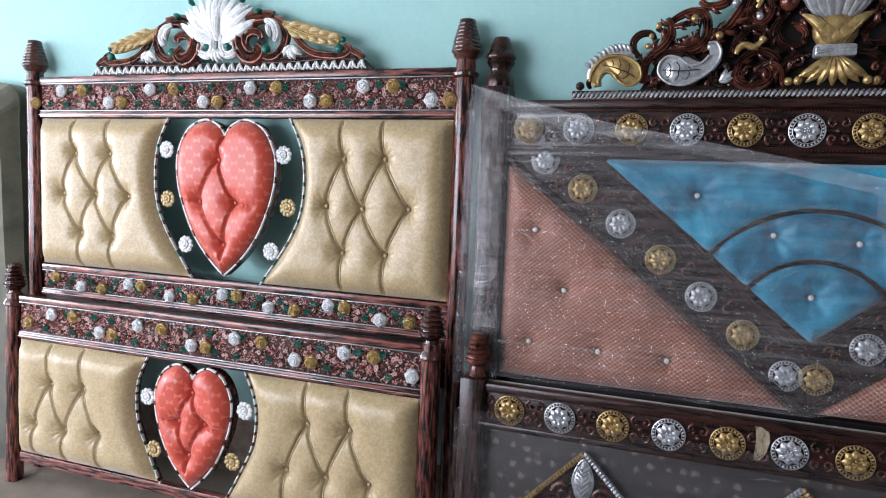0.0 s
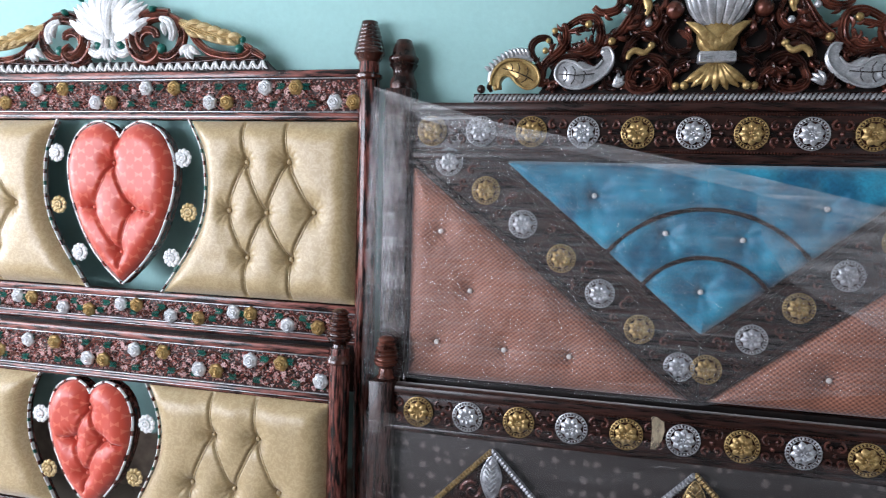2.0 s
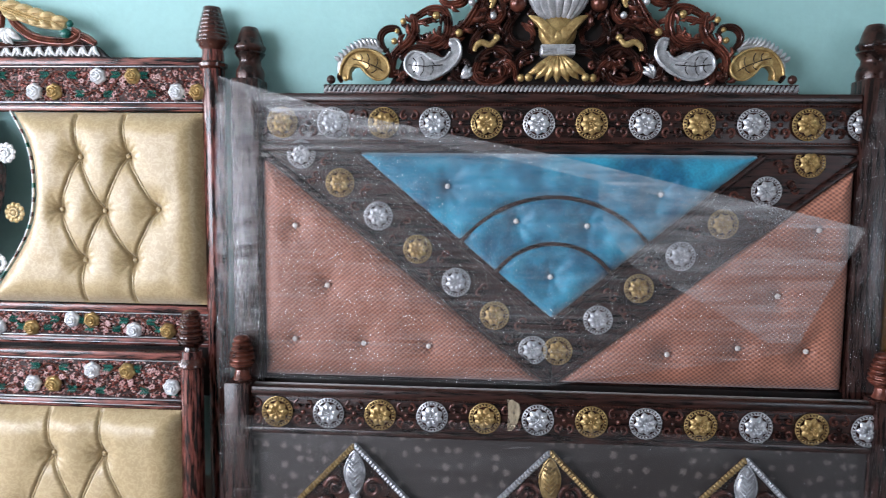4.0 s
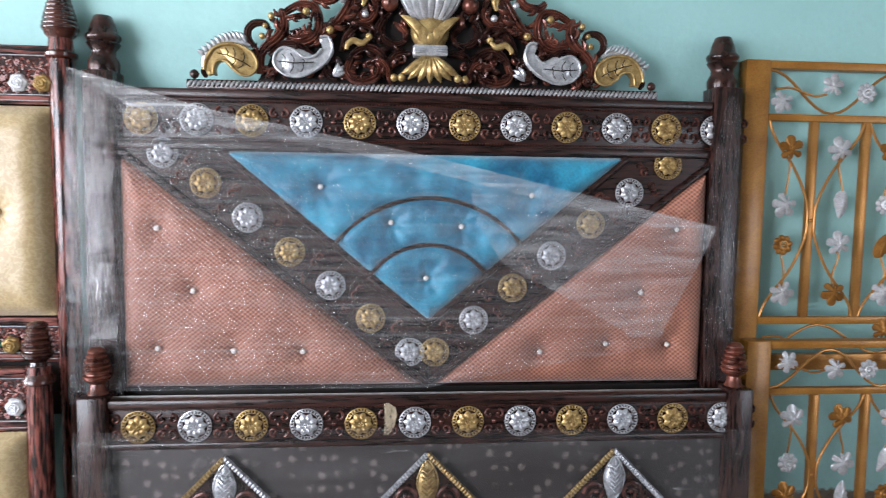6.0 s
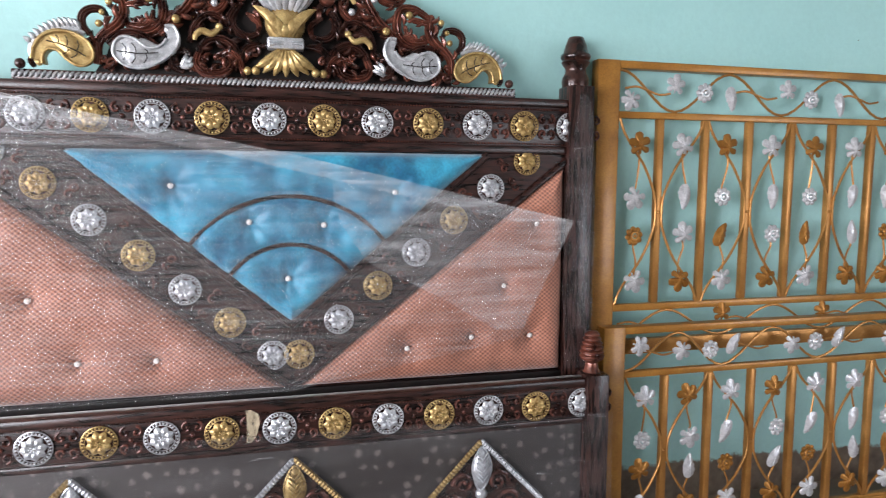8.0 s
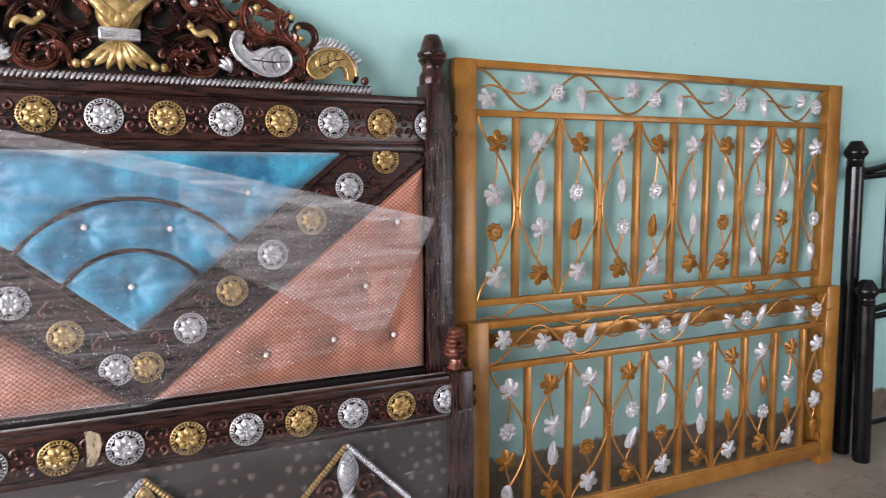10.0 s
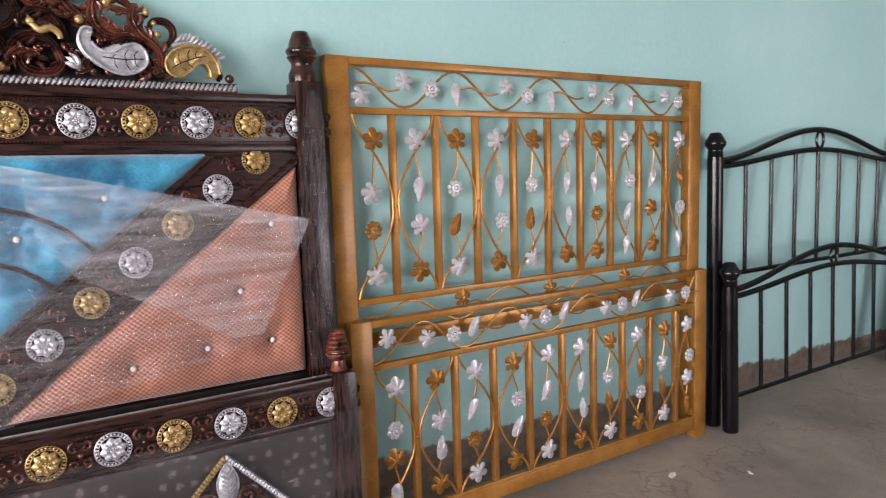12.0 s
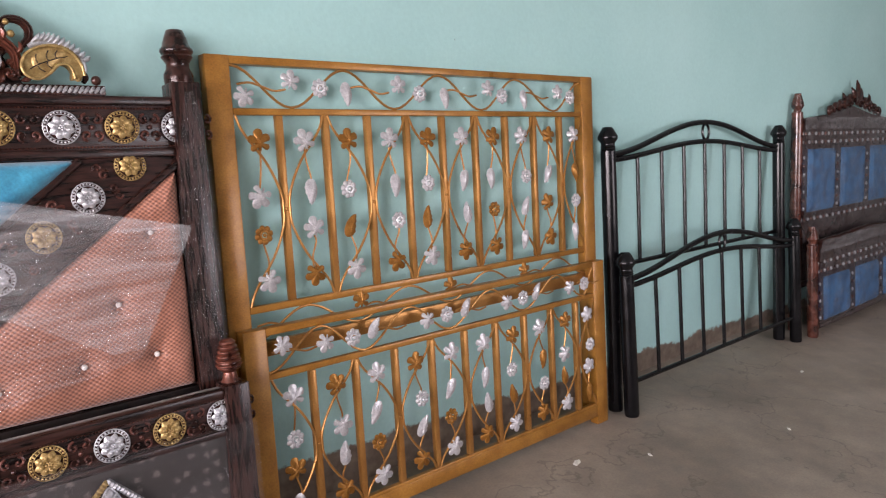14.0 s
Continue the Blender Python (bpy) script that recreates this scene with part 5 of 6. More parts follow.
# blue bed's footboard
low = thing("footboard", -0.035, -0.284, 0.12, "dark walnut footboard with medallions and sprigged velvet, wrapped in clear film", "bed board", "blue fan bed")
for x in (-0.967, 0.905):
    post = part("post", box(bmesh.new(), x - 0.039, x + 0.039, -0.030, 0.056, 0.0, 0.71, 0.006), M_DARK_Z, low, "square dark walnut post")
    part("finial", beaded_finial(bmesh.new(), x, 0.023, 0.842, 0.038, "beehive"), M_COPPER, post, "ringed copper brown finial")
FI0, FI1 = -0.928, 0.866
part("panel", boxed(FI0, FI1, 0.008, 0.03, 0.10, 0.70, bevel=0.001), M_SPRIG, low, "dark velvet panel with pale sprigs")
rail = part("top_rail", boxed(FI0, FI1, -0.006, 0.03, 0.566, 0.690, bevel=0.002), M_DARK_X, low)
part("cap_moulding", boxed(FI0, FI1, -0.02, 0.034, 0.672, 0.700, bevel=0.006), M_DARK_X, low)
part("lower_moulding", boxed(FI0, FI1, -0.016, 0.0, 0.556, 0.576, bevel=0.005), M_DARK_X, low)
part("bottom_rail", boxed(FI0, FI1, -0.016, 0.03, 0.07, 0.14, bevel=0.005), M_DARK_X, low)
bead_line(rail, FI0, FI1, 0.668)
medallion_row(rail, 0.622, x_mid=0.004)
curls_between(rail, 0.004, 0.622)
for n, ax in enumerate((-0.613, -0.035, 0.524)):
    az, half, tall = 0.529, 0.20, 0.205
    corner = [(ax, az), (ax + half, az - tall), (ax, az - 2 * tall), (ax - half, az - tall)]
    loz = part("lozenge_ground", slab(bmesh.new(), corner, -0.006, 0.008), M_CARVE, low, "dark carved lozenge", False)
    for k in range(4):
        p, q = corner[k], corner[(k + 1) % 4]
        silver = (k + n) % 2 == 0
        bm = bmesh.new()
        m = 26
        for i in range(m):
            f0, f1 = i / m, (i + 0.82) / m
            a = Vector((p[0] + (q[0] - p[0]) * f0, -0.012, p[1] + (q[1] - p[1]) * f0))
            b = Vector((p[0] + (q[0] - p[0]) * f1, -0.012, p[1] + (q[1] - p[1]) * f1))
            tube(bm, [a, (a + b) / 2 + Vector((0, -0.004, 0)), b], [0.008, 0.010, 0.008], 0.9, 6)
        part("corded_edge", bm, M_SILVER if silver else M_GOLD, loz, "silver corded edge" if silver else "gold corded edge")
    bm = bmesh.new()
    blade(bm, (ax, az - 0.150), (ax, az - 0.018), 0.030, 0, -0.012, 0.012, 11)
    tube(bm, curve([(ax, -0.020, az - 0.150), (ax + 0.027, -0.020, az - 0.105), (ax + 0.028, -0.020, az - 0.062), (ax, -0.020, az - 0.016), (ax - 0.028, -0.020, az - 0.062), (ax - 0.027, -0.020, az - 0.105)], 5, True), 0.0026, 1.2, 5, True)
    for k in range(6):
        z = az - 0.122 + k * 0.014
        for s in (-1, 1):
            tube(bm, [(ax, -0.032, z), (ax + s * 0.018, -0.027, z + 0.018)], 0.0026, 1, 5)
    part("leaf", bm, M_GOLD if n == 1 else M_SILVER, loz, "gold carved leaf" if n == 1 else "silver carved leaf")
    bm = bmesh.new()
    for s in (-1, 1):
        scroll(bm, ax + s * 0.055, az - 0.130, 0.036, 0.008, 90 - 90 * s, 1.3, 0.009, -0.012, 1, s)
        scroll(bm, ax + s * 0.095, az - 0.195, 0.038, 0.008, 90 + 90 * s, 1.3, 0.009, -0.012, 1, -s)
        scroll(bm, ax + s * 0.05, az - 0.27, 0.036, 0.008, 270, 1.3, 0.009, -0.012, 1, s)
    part("scroll", bm, M_CURL, loz)
    part("boss", ball(bmesh.new(), ax, -0.016, az - 0.165, 0.019, 0.8), M_SILVER, loz)


# clear packing film
def film_sheet(name, parent, border, y, material, label, ripple=0.006, step=0.02, seed=0.0):
    """A thin sheet stretched over the board, rippled, within a border of (left, right) x at each height."""
    zs = sorted(z for z, _, _ in border)
    zz = np.arange(zs[0], zs[-1] + 1e-6, (zs[-1] - zs[0]) / max(6, int((zs[-1] - zs[0]) / step)))
    L = np.interp(zz, [b[0] for b in border], [b[1] for b in border])
    R = np.interp(zz, [b[0] for b in border], [b[2] for b in border])
    nx = int(max(R - L) / step) + 2
    bm = bmesh.new()
    vs = []
    for z, a, b in zip(zz, L, R):
        row = []
        for j in range(nx + 1):
            x = a + (b - a) * j / nx
            w = noise.noise(Vector((x * 3 + seed, z * 14 - x * 3, 1.3))) + 0.5 * noise.noise(Vector((x * 9, z * 30 - x * 7, seed)))
            row.append(bm.verts.new((x, y + ripple * w, z)))
        vs.append(row)
    for r0, r1 in zip(vs, vs[1:]):
        for j in range(nx):
            bm.faces.new((r0[j], r0[j + 1], r1[j + 1], r1[j]))
    ob = part(name, bm, material, parent, label)
    if ob.data.polygons[len(ob.data.polygons) // 2].normal.y > 0:
        ob.data.flip_normals()
    ob.visible_shadow = False
    return ob


film_sheet("film", blue, [(0.694, -1.038, -0.02), (0.705, -1.040, 0.02), (0.81, -1.040, 0.672), (0.84, -1.040, 0.690), (1.177, -1.037, 0.858), (1.373, -1.034, -0.015), (1.495, -1.030, -0.653), (1.598, -1.027, -1.020)], -0.056, M_FILM, "clear packing film with streaked wrinkles", 0.006)
film_sheet("film_fold", blue, [(1.25, -0.35, 0.02), (1.373, -0.75, -0.16), (1.495, -0.90, -0.72), (1.590, -1.025, -1.015)], -0.066, M_FILM_LOW, "doubled edge of clear film", 0.004, seed=4.0)
film_sheet("film_wrap", blue, [(0.66, -1.045, -0.90), (1.0, -1.043, -0.91), (1.3, -1.04, -0.91), (1.55, -1.033, -0.93)], -0.064, M_FILM_POST, "clear film round the post", 0.005, 0.012, 2.0)
film_sheet("film_fold", blue, [(0.842, 0.60, 0.688), (0.95, 0.42, 0.738), (1.06, 0.20, 0.795), (1.177, 0.12, 0.856), (1.25, 0.1, 0.5), (1.30, 0.1, 0.25)], -0.062, M_FILM_FLAP, "gathered flap of clear film", 0.006, 0.016, 5.0)
film_sheet("film_wrap", blue, [(0.70, 0.840, 0.925), (0.85, 0.83, 0.936), (1.1, 0.826, 0.936), (1.35, 0.835, 0.930), (1.50, 0.862, 0.922), (1.57, 0.88, 0.905)], -0.044, M_FILM_BARE, "crumpled clear film round the post", 0.014, 0.008, 7.0)
film_sheet("film_edge", blue, [(1.177, 0.66, 0.858), (1.25, 0.33, 0.53), (1.373, -0.215, -0.015), (1.495, -0.86, -0.653), (1.598, -1.026, -1.020)], -0.060, M_FILM_EDGE, "milky stretched edge of clear film", 0.003, 0.014, 6.0)
film_sheet("film", low, [(0.06, -1.02, 0.955), (0.40, -1.018, 0.953), (0.604, -1.014, 0.950), (0.6175, -1.012, -0.2)], -0.040, M_FILM_LOW, "clear packing film over the lower panel", 0.005, 0.025, 9.0)
film_sheet("tape", low, [(0.600, -0.163, -0.150), (0.622, -0.162, -0.134), (0.655, -0.161, -0.127), (0.680, -0.163, -0.130), (0.692, -0.166, -0.150)], -0.048, M_TAPE, "strip of brown packing tape", 0.002, 0.012, 3.0)

# ---------------------------------------------------------------- ochre iron bed with vines


def plate(name, outline, bulge, material, ribs=()):
    """A pressed metal leaf or flower of given outline round the origin: domed, thin, ribbed."""
    bm = bmesh.new()
    n = len(outline)
    c = bm.verts.new((0, -bulge * 1.6, 0))
    mid = [bm.verts.new((x * 0.55, -bulge * 1.35 + (0.3 * bulge if i % 2 else 0), z * 0.55)) for i, (x, z) in enumerate(outline)]
    rim = [bm.verts.new((x, 0, z)) for x, z in outline]
    back = [bm.verts.new((x, 0.0015, z)) for x, z in outline]
    for i in range(n):
        j = (i + 1) % n
        bm.faces.new((c, mid[i], mid[j]))
        bm.faces.new((mid[i], rim[i], rim[j], mid[j]))
        bm.faces.new((rim[i], back[i], back[j], rim[j]))
    bm.faces.new(back)
    for a, b in ribs:
        tube(bm, [(a[0], -bulge * 1.65, a[1]), (b[0], -bulge * 0.8, b[1])], [0.0018, 0.001], 1, 5)
    return mesh_of(name, bm, [material])


def maple(scale):
    """Vine leaf: a long middle lobe, two side lobes, two short ones and a stalk, all rounded."""
    lobes = ((90, 0.70, 0.36), (30, 0.66, 0.31), (150, 0.66, 0.31), (-32, 0.58, 0.25), (212, 0.58, 0.25), (-90, 0.50, 0.10))
    pts = []
    for k in range(60):
        a = 360 * k / 60
        r = 0.34
        for mid, away, wide in lobes:
            d = radians(abs((a - mid + 180) % 360 - 180))
            if d < 1.5 and away * math.sin(d) < wide:
                r = max(r, away * math.cos(d) + math.sqrt(wide ** 2 - (away * math.sin(d)) ** 2))
        pts.append((scale * r * math.cos(radians(a)), scale * r * math.sin(radians(a))))
    return pts


def willow(scale):
    """Comma-shaped feathered leaf: full in the middle, its tip swung to one side."""
    pts = []
    for k in range(28):
        t = 2 * math.pi * k / 28
        v = -math.cos(t)
        w = 0.52 * math.sin(t) * (1 - 0.35 * v)
        if math.sin(t) > 0:
            w *= 1.0 + (0.10 if k % 2 else -0.08)
        pts.append((scale * (w + 0.28 * v * v * (1 if v > 0 else -0.4)), scale * 1.05 * v))
    return pts


def blossom_mesh(name, material):
    bm = bmesh.new()
    for k in range(8):
        a = 2 * math.pi * k / 8
        ball(bm, 0.0165 * math.cos(a), -0.003, 0.0165 * math.sin(a), 0.0078, 0.55, 7, 5)
    tube(bm, [(0.0095 * math.cos(2 * math.pi * k / 12), -0.007, 0.0095 * math.sin(2 * math.pi * k / 12)) for k in range(12)], 0.003, 1, 6, True)
    ball(bm, 0, -0.008, 0, 0.005, 1, 7, 5)
    return mesh_of(name, bm, [material])


rib5 = [((0, 0), (0.03 * math.cos(radians(a)), 0.03 * math.sin(radians(a)))) for a in (90, 50, 130, 10, 170)]
IRON = {}
for tone, mt in (("silver", M_LEAFSILVER), ("gold", M_ORANGE)):
    IRON[tone, "maple"] = plate(tone + "_maple_leaf", maple(0.040), 0.005, mt, rib5)
    IRON[tone, "willow"] = plate(tone + "_willow_leaf", willow(0.040), 0.005, mt, [((0, -0.03), (0, 0.034))])
    IRON[tone, "bloom"] = blossom_mesh(tone + "_blossom", mt)


def fixed_leaf(parent, tone, kind, x, z, turn, y=-0.008, s=1.0):
    word = {"maple": "leaf", "willow": "leaf", "bloom": "flower"}[kind]
    text = {"maple": "lobed metal leaf", "willow": "slender metal leaf", "bloom": "round metal flower"}[kind]
    return link(word, IRON[tone, kind], parent, tone + " " + text, True, spot(x, y, z, ry=turn, s=s))


def rod(parent, name, pts, r, material, seg=7):
    return part(name, tube(bmesh.new(), curve(pts, 7), r, 1, seg), material, parent)


G_, S_ = "gold", "silver"
HEAD_BAYS = [
    [(G_, "maple"), (S_, "maple"), (G_, "bloom"), (S_, "maple")], [(S_, "maple"), (S_, "willow"), (S_, "maple"), (G_, "maple")],
    [(G_, "maple"), (S_, "bloom"), (G_, "willow"), (S_, "maple")], [(S_, "maple"), (S_, "willow"), (S_, "bloom"), (G_, "maple")],
    [(G_, "maple"), (S_, "bloom"), (G_, "willow"), (S_, "maple")], [(S_, "maple"), (S_, "willow"), (S_, "willow"), (G_, "maple")],
    [(G_, "maple"), (S_, "willow"), (G_, "bloom"), (G_, "maple")], [(S_, "maple"), (S_, "bloom"), (S_, "willow"), (S_, "willow")],
    [(G_, "maple"), (S_, "willow"), (G_, "maple"), (G_, "maple")], [(S_, "maple"), (G_, "willow"), (S_, "bloom"), (S_, "willow")]]
FOOT_BAYS = [
    [(S_, "maple"), (S_, "bloom"), (G_, "maple"), (S_, "willow")], [(G_, "maple"), (S_, "maple"), (S_, "willow"), (G_, "maple")],
    [(S_, "maple"), (S_, "willow"), (G_, "bloom"), (S_, "maple")], [(G_, "maple"), (S_, "bloom"), (S_, "willow"), (G_, "maple")],
    [(S_, "maple"), (S_, "willow"), (G_, "bloom"), (S_, "maple")], [(S_, "maple"), (S_, "willow"), (S_, "willow"), (G_, "maple")],
    [(G_, "maple"), (S_, "bloom"), (G_, "willow"), (S_, "maple")], [(S_, "maple"), (G_, "willow"), (S_, "bloom"), (G_, "maple")],
    [(G_, "maple"), (S_, "maple"), (G_, "willow"), (S_, "maple")], [(S_, "maple"), (S_, "bloom"), (S_, "maple"), (G_, "willow")]]


def iron_board(name, x0, x1, y0, lean, z_top, z_upper, z_low, z_base, bays, first, step, label, feet):
    """Flat-bar frame: broad stiles, a vine frieze on top, ten bays with a curling vine each."""
    b = thing(name, (x0 + x1) / 2, y0, lean, label, "bed board", "ochre iron bed")
    w = 0.082
    for xa in (x0, x1 - w):
        part("stile", boxed(xa, xa + w, -0.012, 0.036, 0.0, z_top, bevel=0.004), M_YELLOW, b, "broad ochre gold stile")
    part("top_bar", boxed(x0 + w, x1 - w, -0.010, 0.034, z_top - 0.026, z_top - 0.001, bevel=0.003), M_YELLOW, b)
    part("upper_bar", boxed(x0 + w, x1 - w, -0.008, 0.016, z_upper - 0.011, z_upper + 0.011, bevel=0.003), M_YELLOW, b)
    part("lower_bar", boxed(x0 + w, x1 - w, -0.008, 0.016, z_low - 0.012, z_low + 0.012, bevel=0.003), M_YELLOW, b)
    xs = [x0 + w] + [first + step * k for k in range(9)] + [x1 - w]
    for x in xs[1:-1]:
        part("upright", boxed(x - 0.0125, x + 0.0125, -0.009, 0.016, z_low + 0.012, z_upper - 0.011, bevel=0.004), M_BRONZE, b, "bronze gold upright bar")
    za, zb = z_low + 0.012, z_upper - 0.011
    zm = (za + zb) / 2
    rnd = random.Random(len(bays) + int(x0 * 10))
    for k in range(10):
        odd = k % 2 == 0
        xe, xi = (xs[k] + 0.006, xs[k + 1] - 0.012) if odd else (xs[k + 1] - 0.012 if k < 9 else xs[k + 1] - 0.004, xs[k] + 0.012)
        q = lambda f: xe + (xi - xe) * f
        h = zb - za
        vine = rod(b, "vine", [(q(0), -0.006, zb), (q(0.16), -0.008, zb - 0.09 * h), (q(0.66), -0.01, zb - 0.25 * h), (q(0.95), -0.01, zm + 0.1 * h), (q(1.0), -0.01, zm), (q(0.95), -0.01, zm - 0.1 * h), (q(0.66), -0.01, za + 0.25 * h), (q(0.16), -0.008, za + 0.09 * h), (q(0), -0.006, za)], 0.0046, M_BRONZE)
        if odd and k < 9:
            part("weld", ball(bmesh.new(), xs[k + 1], -0.011, zm, 0.006, 0.8, 7, 5), M_BRONZE, b)
        (t1, k1), (t2, k2), (t3, k3), (t4, k4) = bays[k]
        j = lambda: rnd.uniform(-0.006, 0.006)
        p1, p2, p3, p4 = (q(0.50) + j(), zb - 0.145 * h), (q(0.42) + j(), zb - 0.415 * h), (q(0.42) + j(), za + 0.375 * h), (q(0.47) + j(), za + 0.135 * h)
        rod(vine, "stem", [(p1[0], -0.006, p1[1]), (q(0.52), -0.009, zb - 0.235 * h), (p2[0] + 0.004, -0.008, p2[1] + 0.07 * h), (p2[0], -0.006, p2[1] + 0.02)], 0.0034, M_BRONZE, 6)
        rod(vine, "stem", [(p4[0], -0.006, p4[1]), (q(0.52), -0.009, za + 0.225 * h), (p3[0] + 0.004, -0.008, p3[1] - 0.07 * h), (p3[0], -0.006, p3[1] - 0.02)], 0.0034, M_BRONZE, 6)
        for (x, z), t, kind, turn in ((p1, t1, k1, rnd.uniform(-25, 25)), (p2, t2, k2, rnd.uniform(150, 210)), (p3, t3, k3, rnd.uniform(-25, 25)), (p4, t4, k4, rnd.uniform(150, 215))):
            fixed_leaf(vine, t, kind, x, z, turn, -0.013, {"maple": 1.14, "willow": 1.05, "bloom": 1.4}[kind])
    return b


def frieze(b, x0, x1, z0, z1, peaks, leaves, y=-0.006, flip=False):
    """A running wave of rod with crossing tendrils."""
    a, c = (z1, z0) if not flip else (z0, z1)
    pts = [(x0, y, a)]
    for i, x in enumerate(peaks):
        pts.append((x, y, c if i % 2 == 0 else a))
    mids = []
    full = []
    for p, q in zip(pts, pts[1:]):
        for k in range(8):
            f = k / 8
            full.append((p[0] + (q[0] - p[0]) * f, y, p[2] + (q[2] - p[2]) * (0.5 - 0.5 * math.cos(math.pi * f))))
    full.append(pts[-1])
    part("wave", tube(bmesh.new(), full, 0.0046, 1, 7), M_BRONZE, b, "bronze rod bent in a wave")
    for p, q in list(zip(pts, pts[1:]))[::2]:
        xm, zm = (p[0] + q[0]) / 2, (p[2] + q[2]) / 2
        r = 0.085
        rod(b, "tendril", [(xm - r, y - 0.003, zm + 0.006), (xm - r * 0.5, y - 0.005, zm + 0.012), (xm, y - 0.006, zm), (xm + r * 0.5, y - 0.005, zm - 0.012), (xm + r, y - 0.003, zm - 0.006)], 0.0038, M_BRONZE, 6)
    for t, kind, x, z, turn in leaves:
        fixed_leaf(b, t, kind, x, z, turn, y - 0.006, 1.4 if kind == "bloom" else 1.0)


iron_head = iron_board("headboard", 0.963, 2.868, -0.115, 0.11, 1.690, 1.514, 0.864, 0.70, HEAD_BAYS, 1.206, 0.1785, "ochre gold iron headboard with silver leaves and curling vines", False)
frieze(iron_head, 1.045, 2.786, 1.528, 1.660, [1.255, 1.468, 1.685, 1.908, 2.135, 2.340, 2.590, 2.775],
       [(S_, "maple", 1.087, 1.567, 200), (S_, "maple", 1.252, 1.612, 10), (S_, "bloom", 1.363, 1.594, 0), (S_, "willow", 1.475, 1.578, 160), (S_, "maple", 1.705, 1.610, 0), (S_, "bloom", 1.802, 1.586, 0),
        (S_, "willow", 1.935, 1.572, 160), (S_, "maple", 2.170, 1.610, 10), (S_, "bloom", 2.250, 1.587, 0), (S_, "willow", 2.39, 1.575, 160), (S_, "maple", 2.615, 1.605, 0), (S_, "bloom", 2.695, 1.590, 0)])
frieze(iron_head, 1.045, 2.786, 0.755, 0.850, [1.255, 1.468, 1.70, 1.915, 2.135, 2.353, 2.58, 2.775], [(G_, "maple", 1.479, 0.828, 0), (G_, "maple", 1.915, 0.815, 0), (G_, "maple", 2.353, 0.818, 0)], -0.004, True)
part("base_bar", boxed(1.045, 2.786, -0.008, 0.018, 0.70, 0.752, bevel=0.003), M_BRONZE, iron_head, "broad bronze base bar")

iron_foot = iron_board("footboard", 0.988, 2.862, -0.172, 0.12, 0.815, 0.650, 0.098, 0.04, FOOT_BAYS, 1.232, 0.1775, "ochre gold iron footboard with silver leaves and curling vines", True)
part("base_rail", boxed(1.07, 2.78, -0.012, 0.03, 0.042, 0.100, bevel=0.004), M_YELLOW, iron_foot)
frieze(iron_foot, 1.07, 2.78, 0.664, 0.786, [1.27, 1.45, 1.66, 1.86, 2.09, 2.29, 2.51, 2.70, 2.775],
       [(S_, "maple", 1.118, 0.750, 110), (S_, "maple", 1.288, 0.730, 200), (S_, "bloom", 1.397, 0.722, 0), (S_, "willow", 1.493, 0.738, 20), (S_, "maple", 1.743, 0.727, 190), (S_, "bloom", 1.840, 0.727, 0),
        (S_, "willow", 1.946, 0.738, 20), (S_, "maple", 2.184, 0.724, 190), (S_, "bloom", 2.279, 0.721, 0), (S_, "willow", 2.371, 0.736, 20), (S_, "maple", 2.60, 0.725, 190), (S_, "bloom", 2.70, 0.722, 0)], -0.008, True)

# ---------------------------------------------------------------- black tubular bed


def capped_post(b, x, height, r):
    bm = lathe(bmesh.new(), x, 0.0, [(r * 0.94, 0.0), (r, 0.012), (r, height - 3.1 * r)] + [(r * (1.0 if i % 2 else 0.9), height - (3.0 - 0.16 * i) * r) for i in range(5)] + [(r * 0.92, height - 2.1 * r), (r * 1.32, height - 1.55 * r), (r * 1.32, height - 1.2 * r), (r * 0.72, height - 0.15 * r), (r * 0.55, height)], 20)
    return part("post", bm, M_BLACK, b, "round black enamelled post with capped finial")


def tube_board(name, xl, xr, y0, lean, h_post, arch, under, z_bottom, slats, ring, label, r_post):
    b = thing(name, (xl + xr) / 2, y0, lean, label, "bed board", "black tubular bed")
    for x in (xl, xr):
        capped_post(b, x, h_post, r_post)
    mid, a, c = (xl + xr) / 2, xl + r_post * 0.6, xr - r_post * 0.6
    w = c - a

    def bow(f, ends, top):
        return ends + (top - ends) * (0.5 - 0.5 * math.cos(2 * math.pi * f)) ** 0.85

    for nm, (ends, top), r in (("arch", arch, 0.0155), ("under_arch", under, 0.0145)):
        pts = [(a + w * i / 28, 0.0, bow(i / 28, ends, top)) for i in range(29)]
        part(nm, tube(bmesh.new(), pts, r, 1, 12), M_BLACK, b)
    for k in range(7):
        x = slats[0] + slats[1] * k
        z1 = bow((x - a) / w, *under)
        part("slat", tube(bmesh.new(), [(x, 0, z_bottom), (x, 0, z1)], 0.0105, 1, 10), M_BLACK, b, "slim black bar")
    part("bottom_bar", tube(bmesh.new(), [(a, 0, z_bottom), (c, 0, z_bottom)], 0.0125, 1, 10), M_BLACK, b)
    zr, rx, rz = ring
    part("ring", tube(bmesh.new(), [(mid + rx * math.cos(2 * math.pi * i / 24), -0.002, zr + rz * math.sin(2 * math.pi * i / 24)) for i in range(24)], 0.0075, 1, 8, True), M_BLACK, b, "black oval ring")
    return b


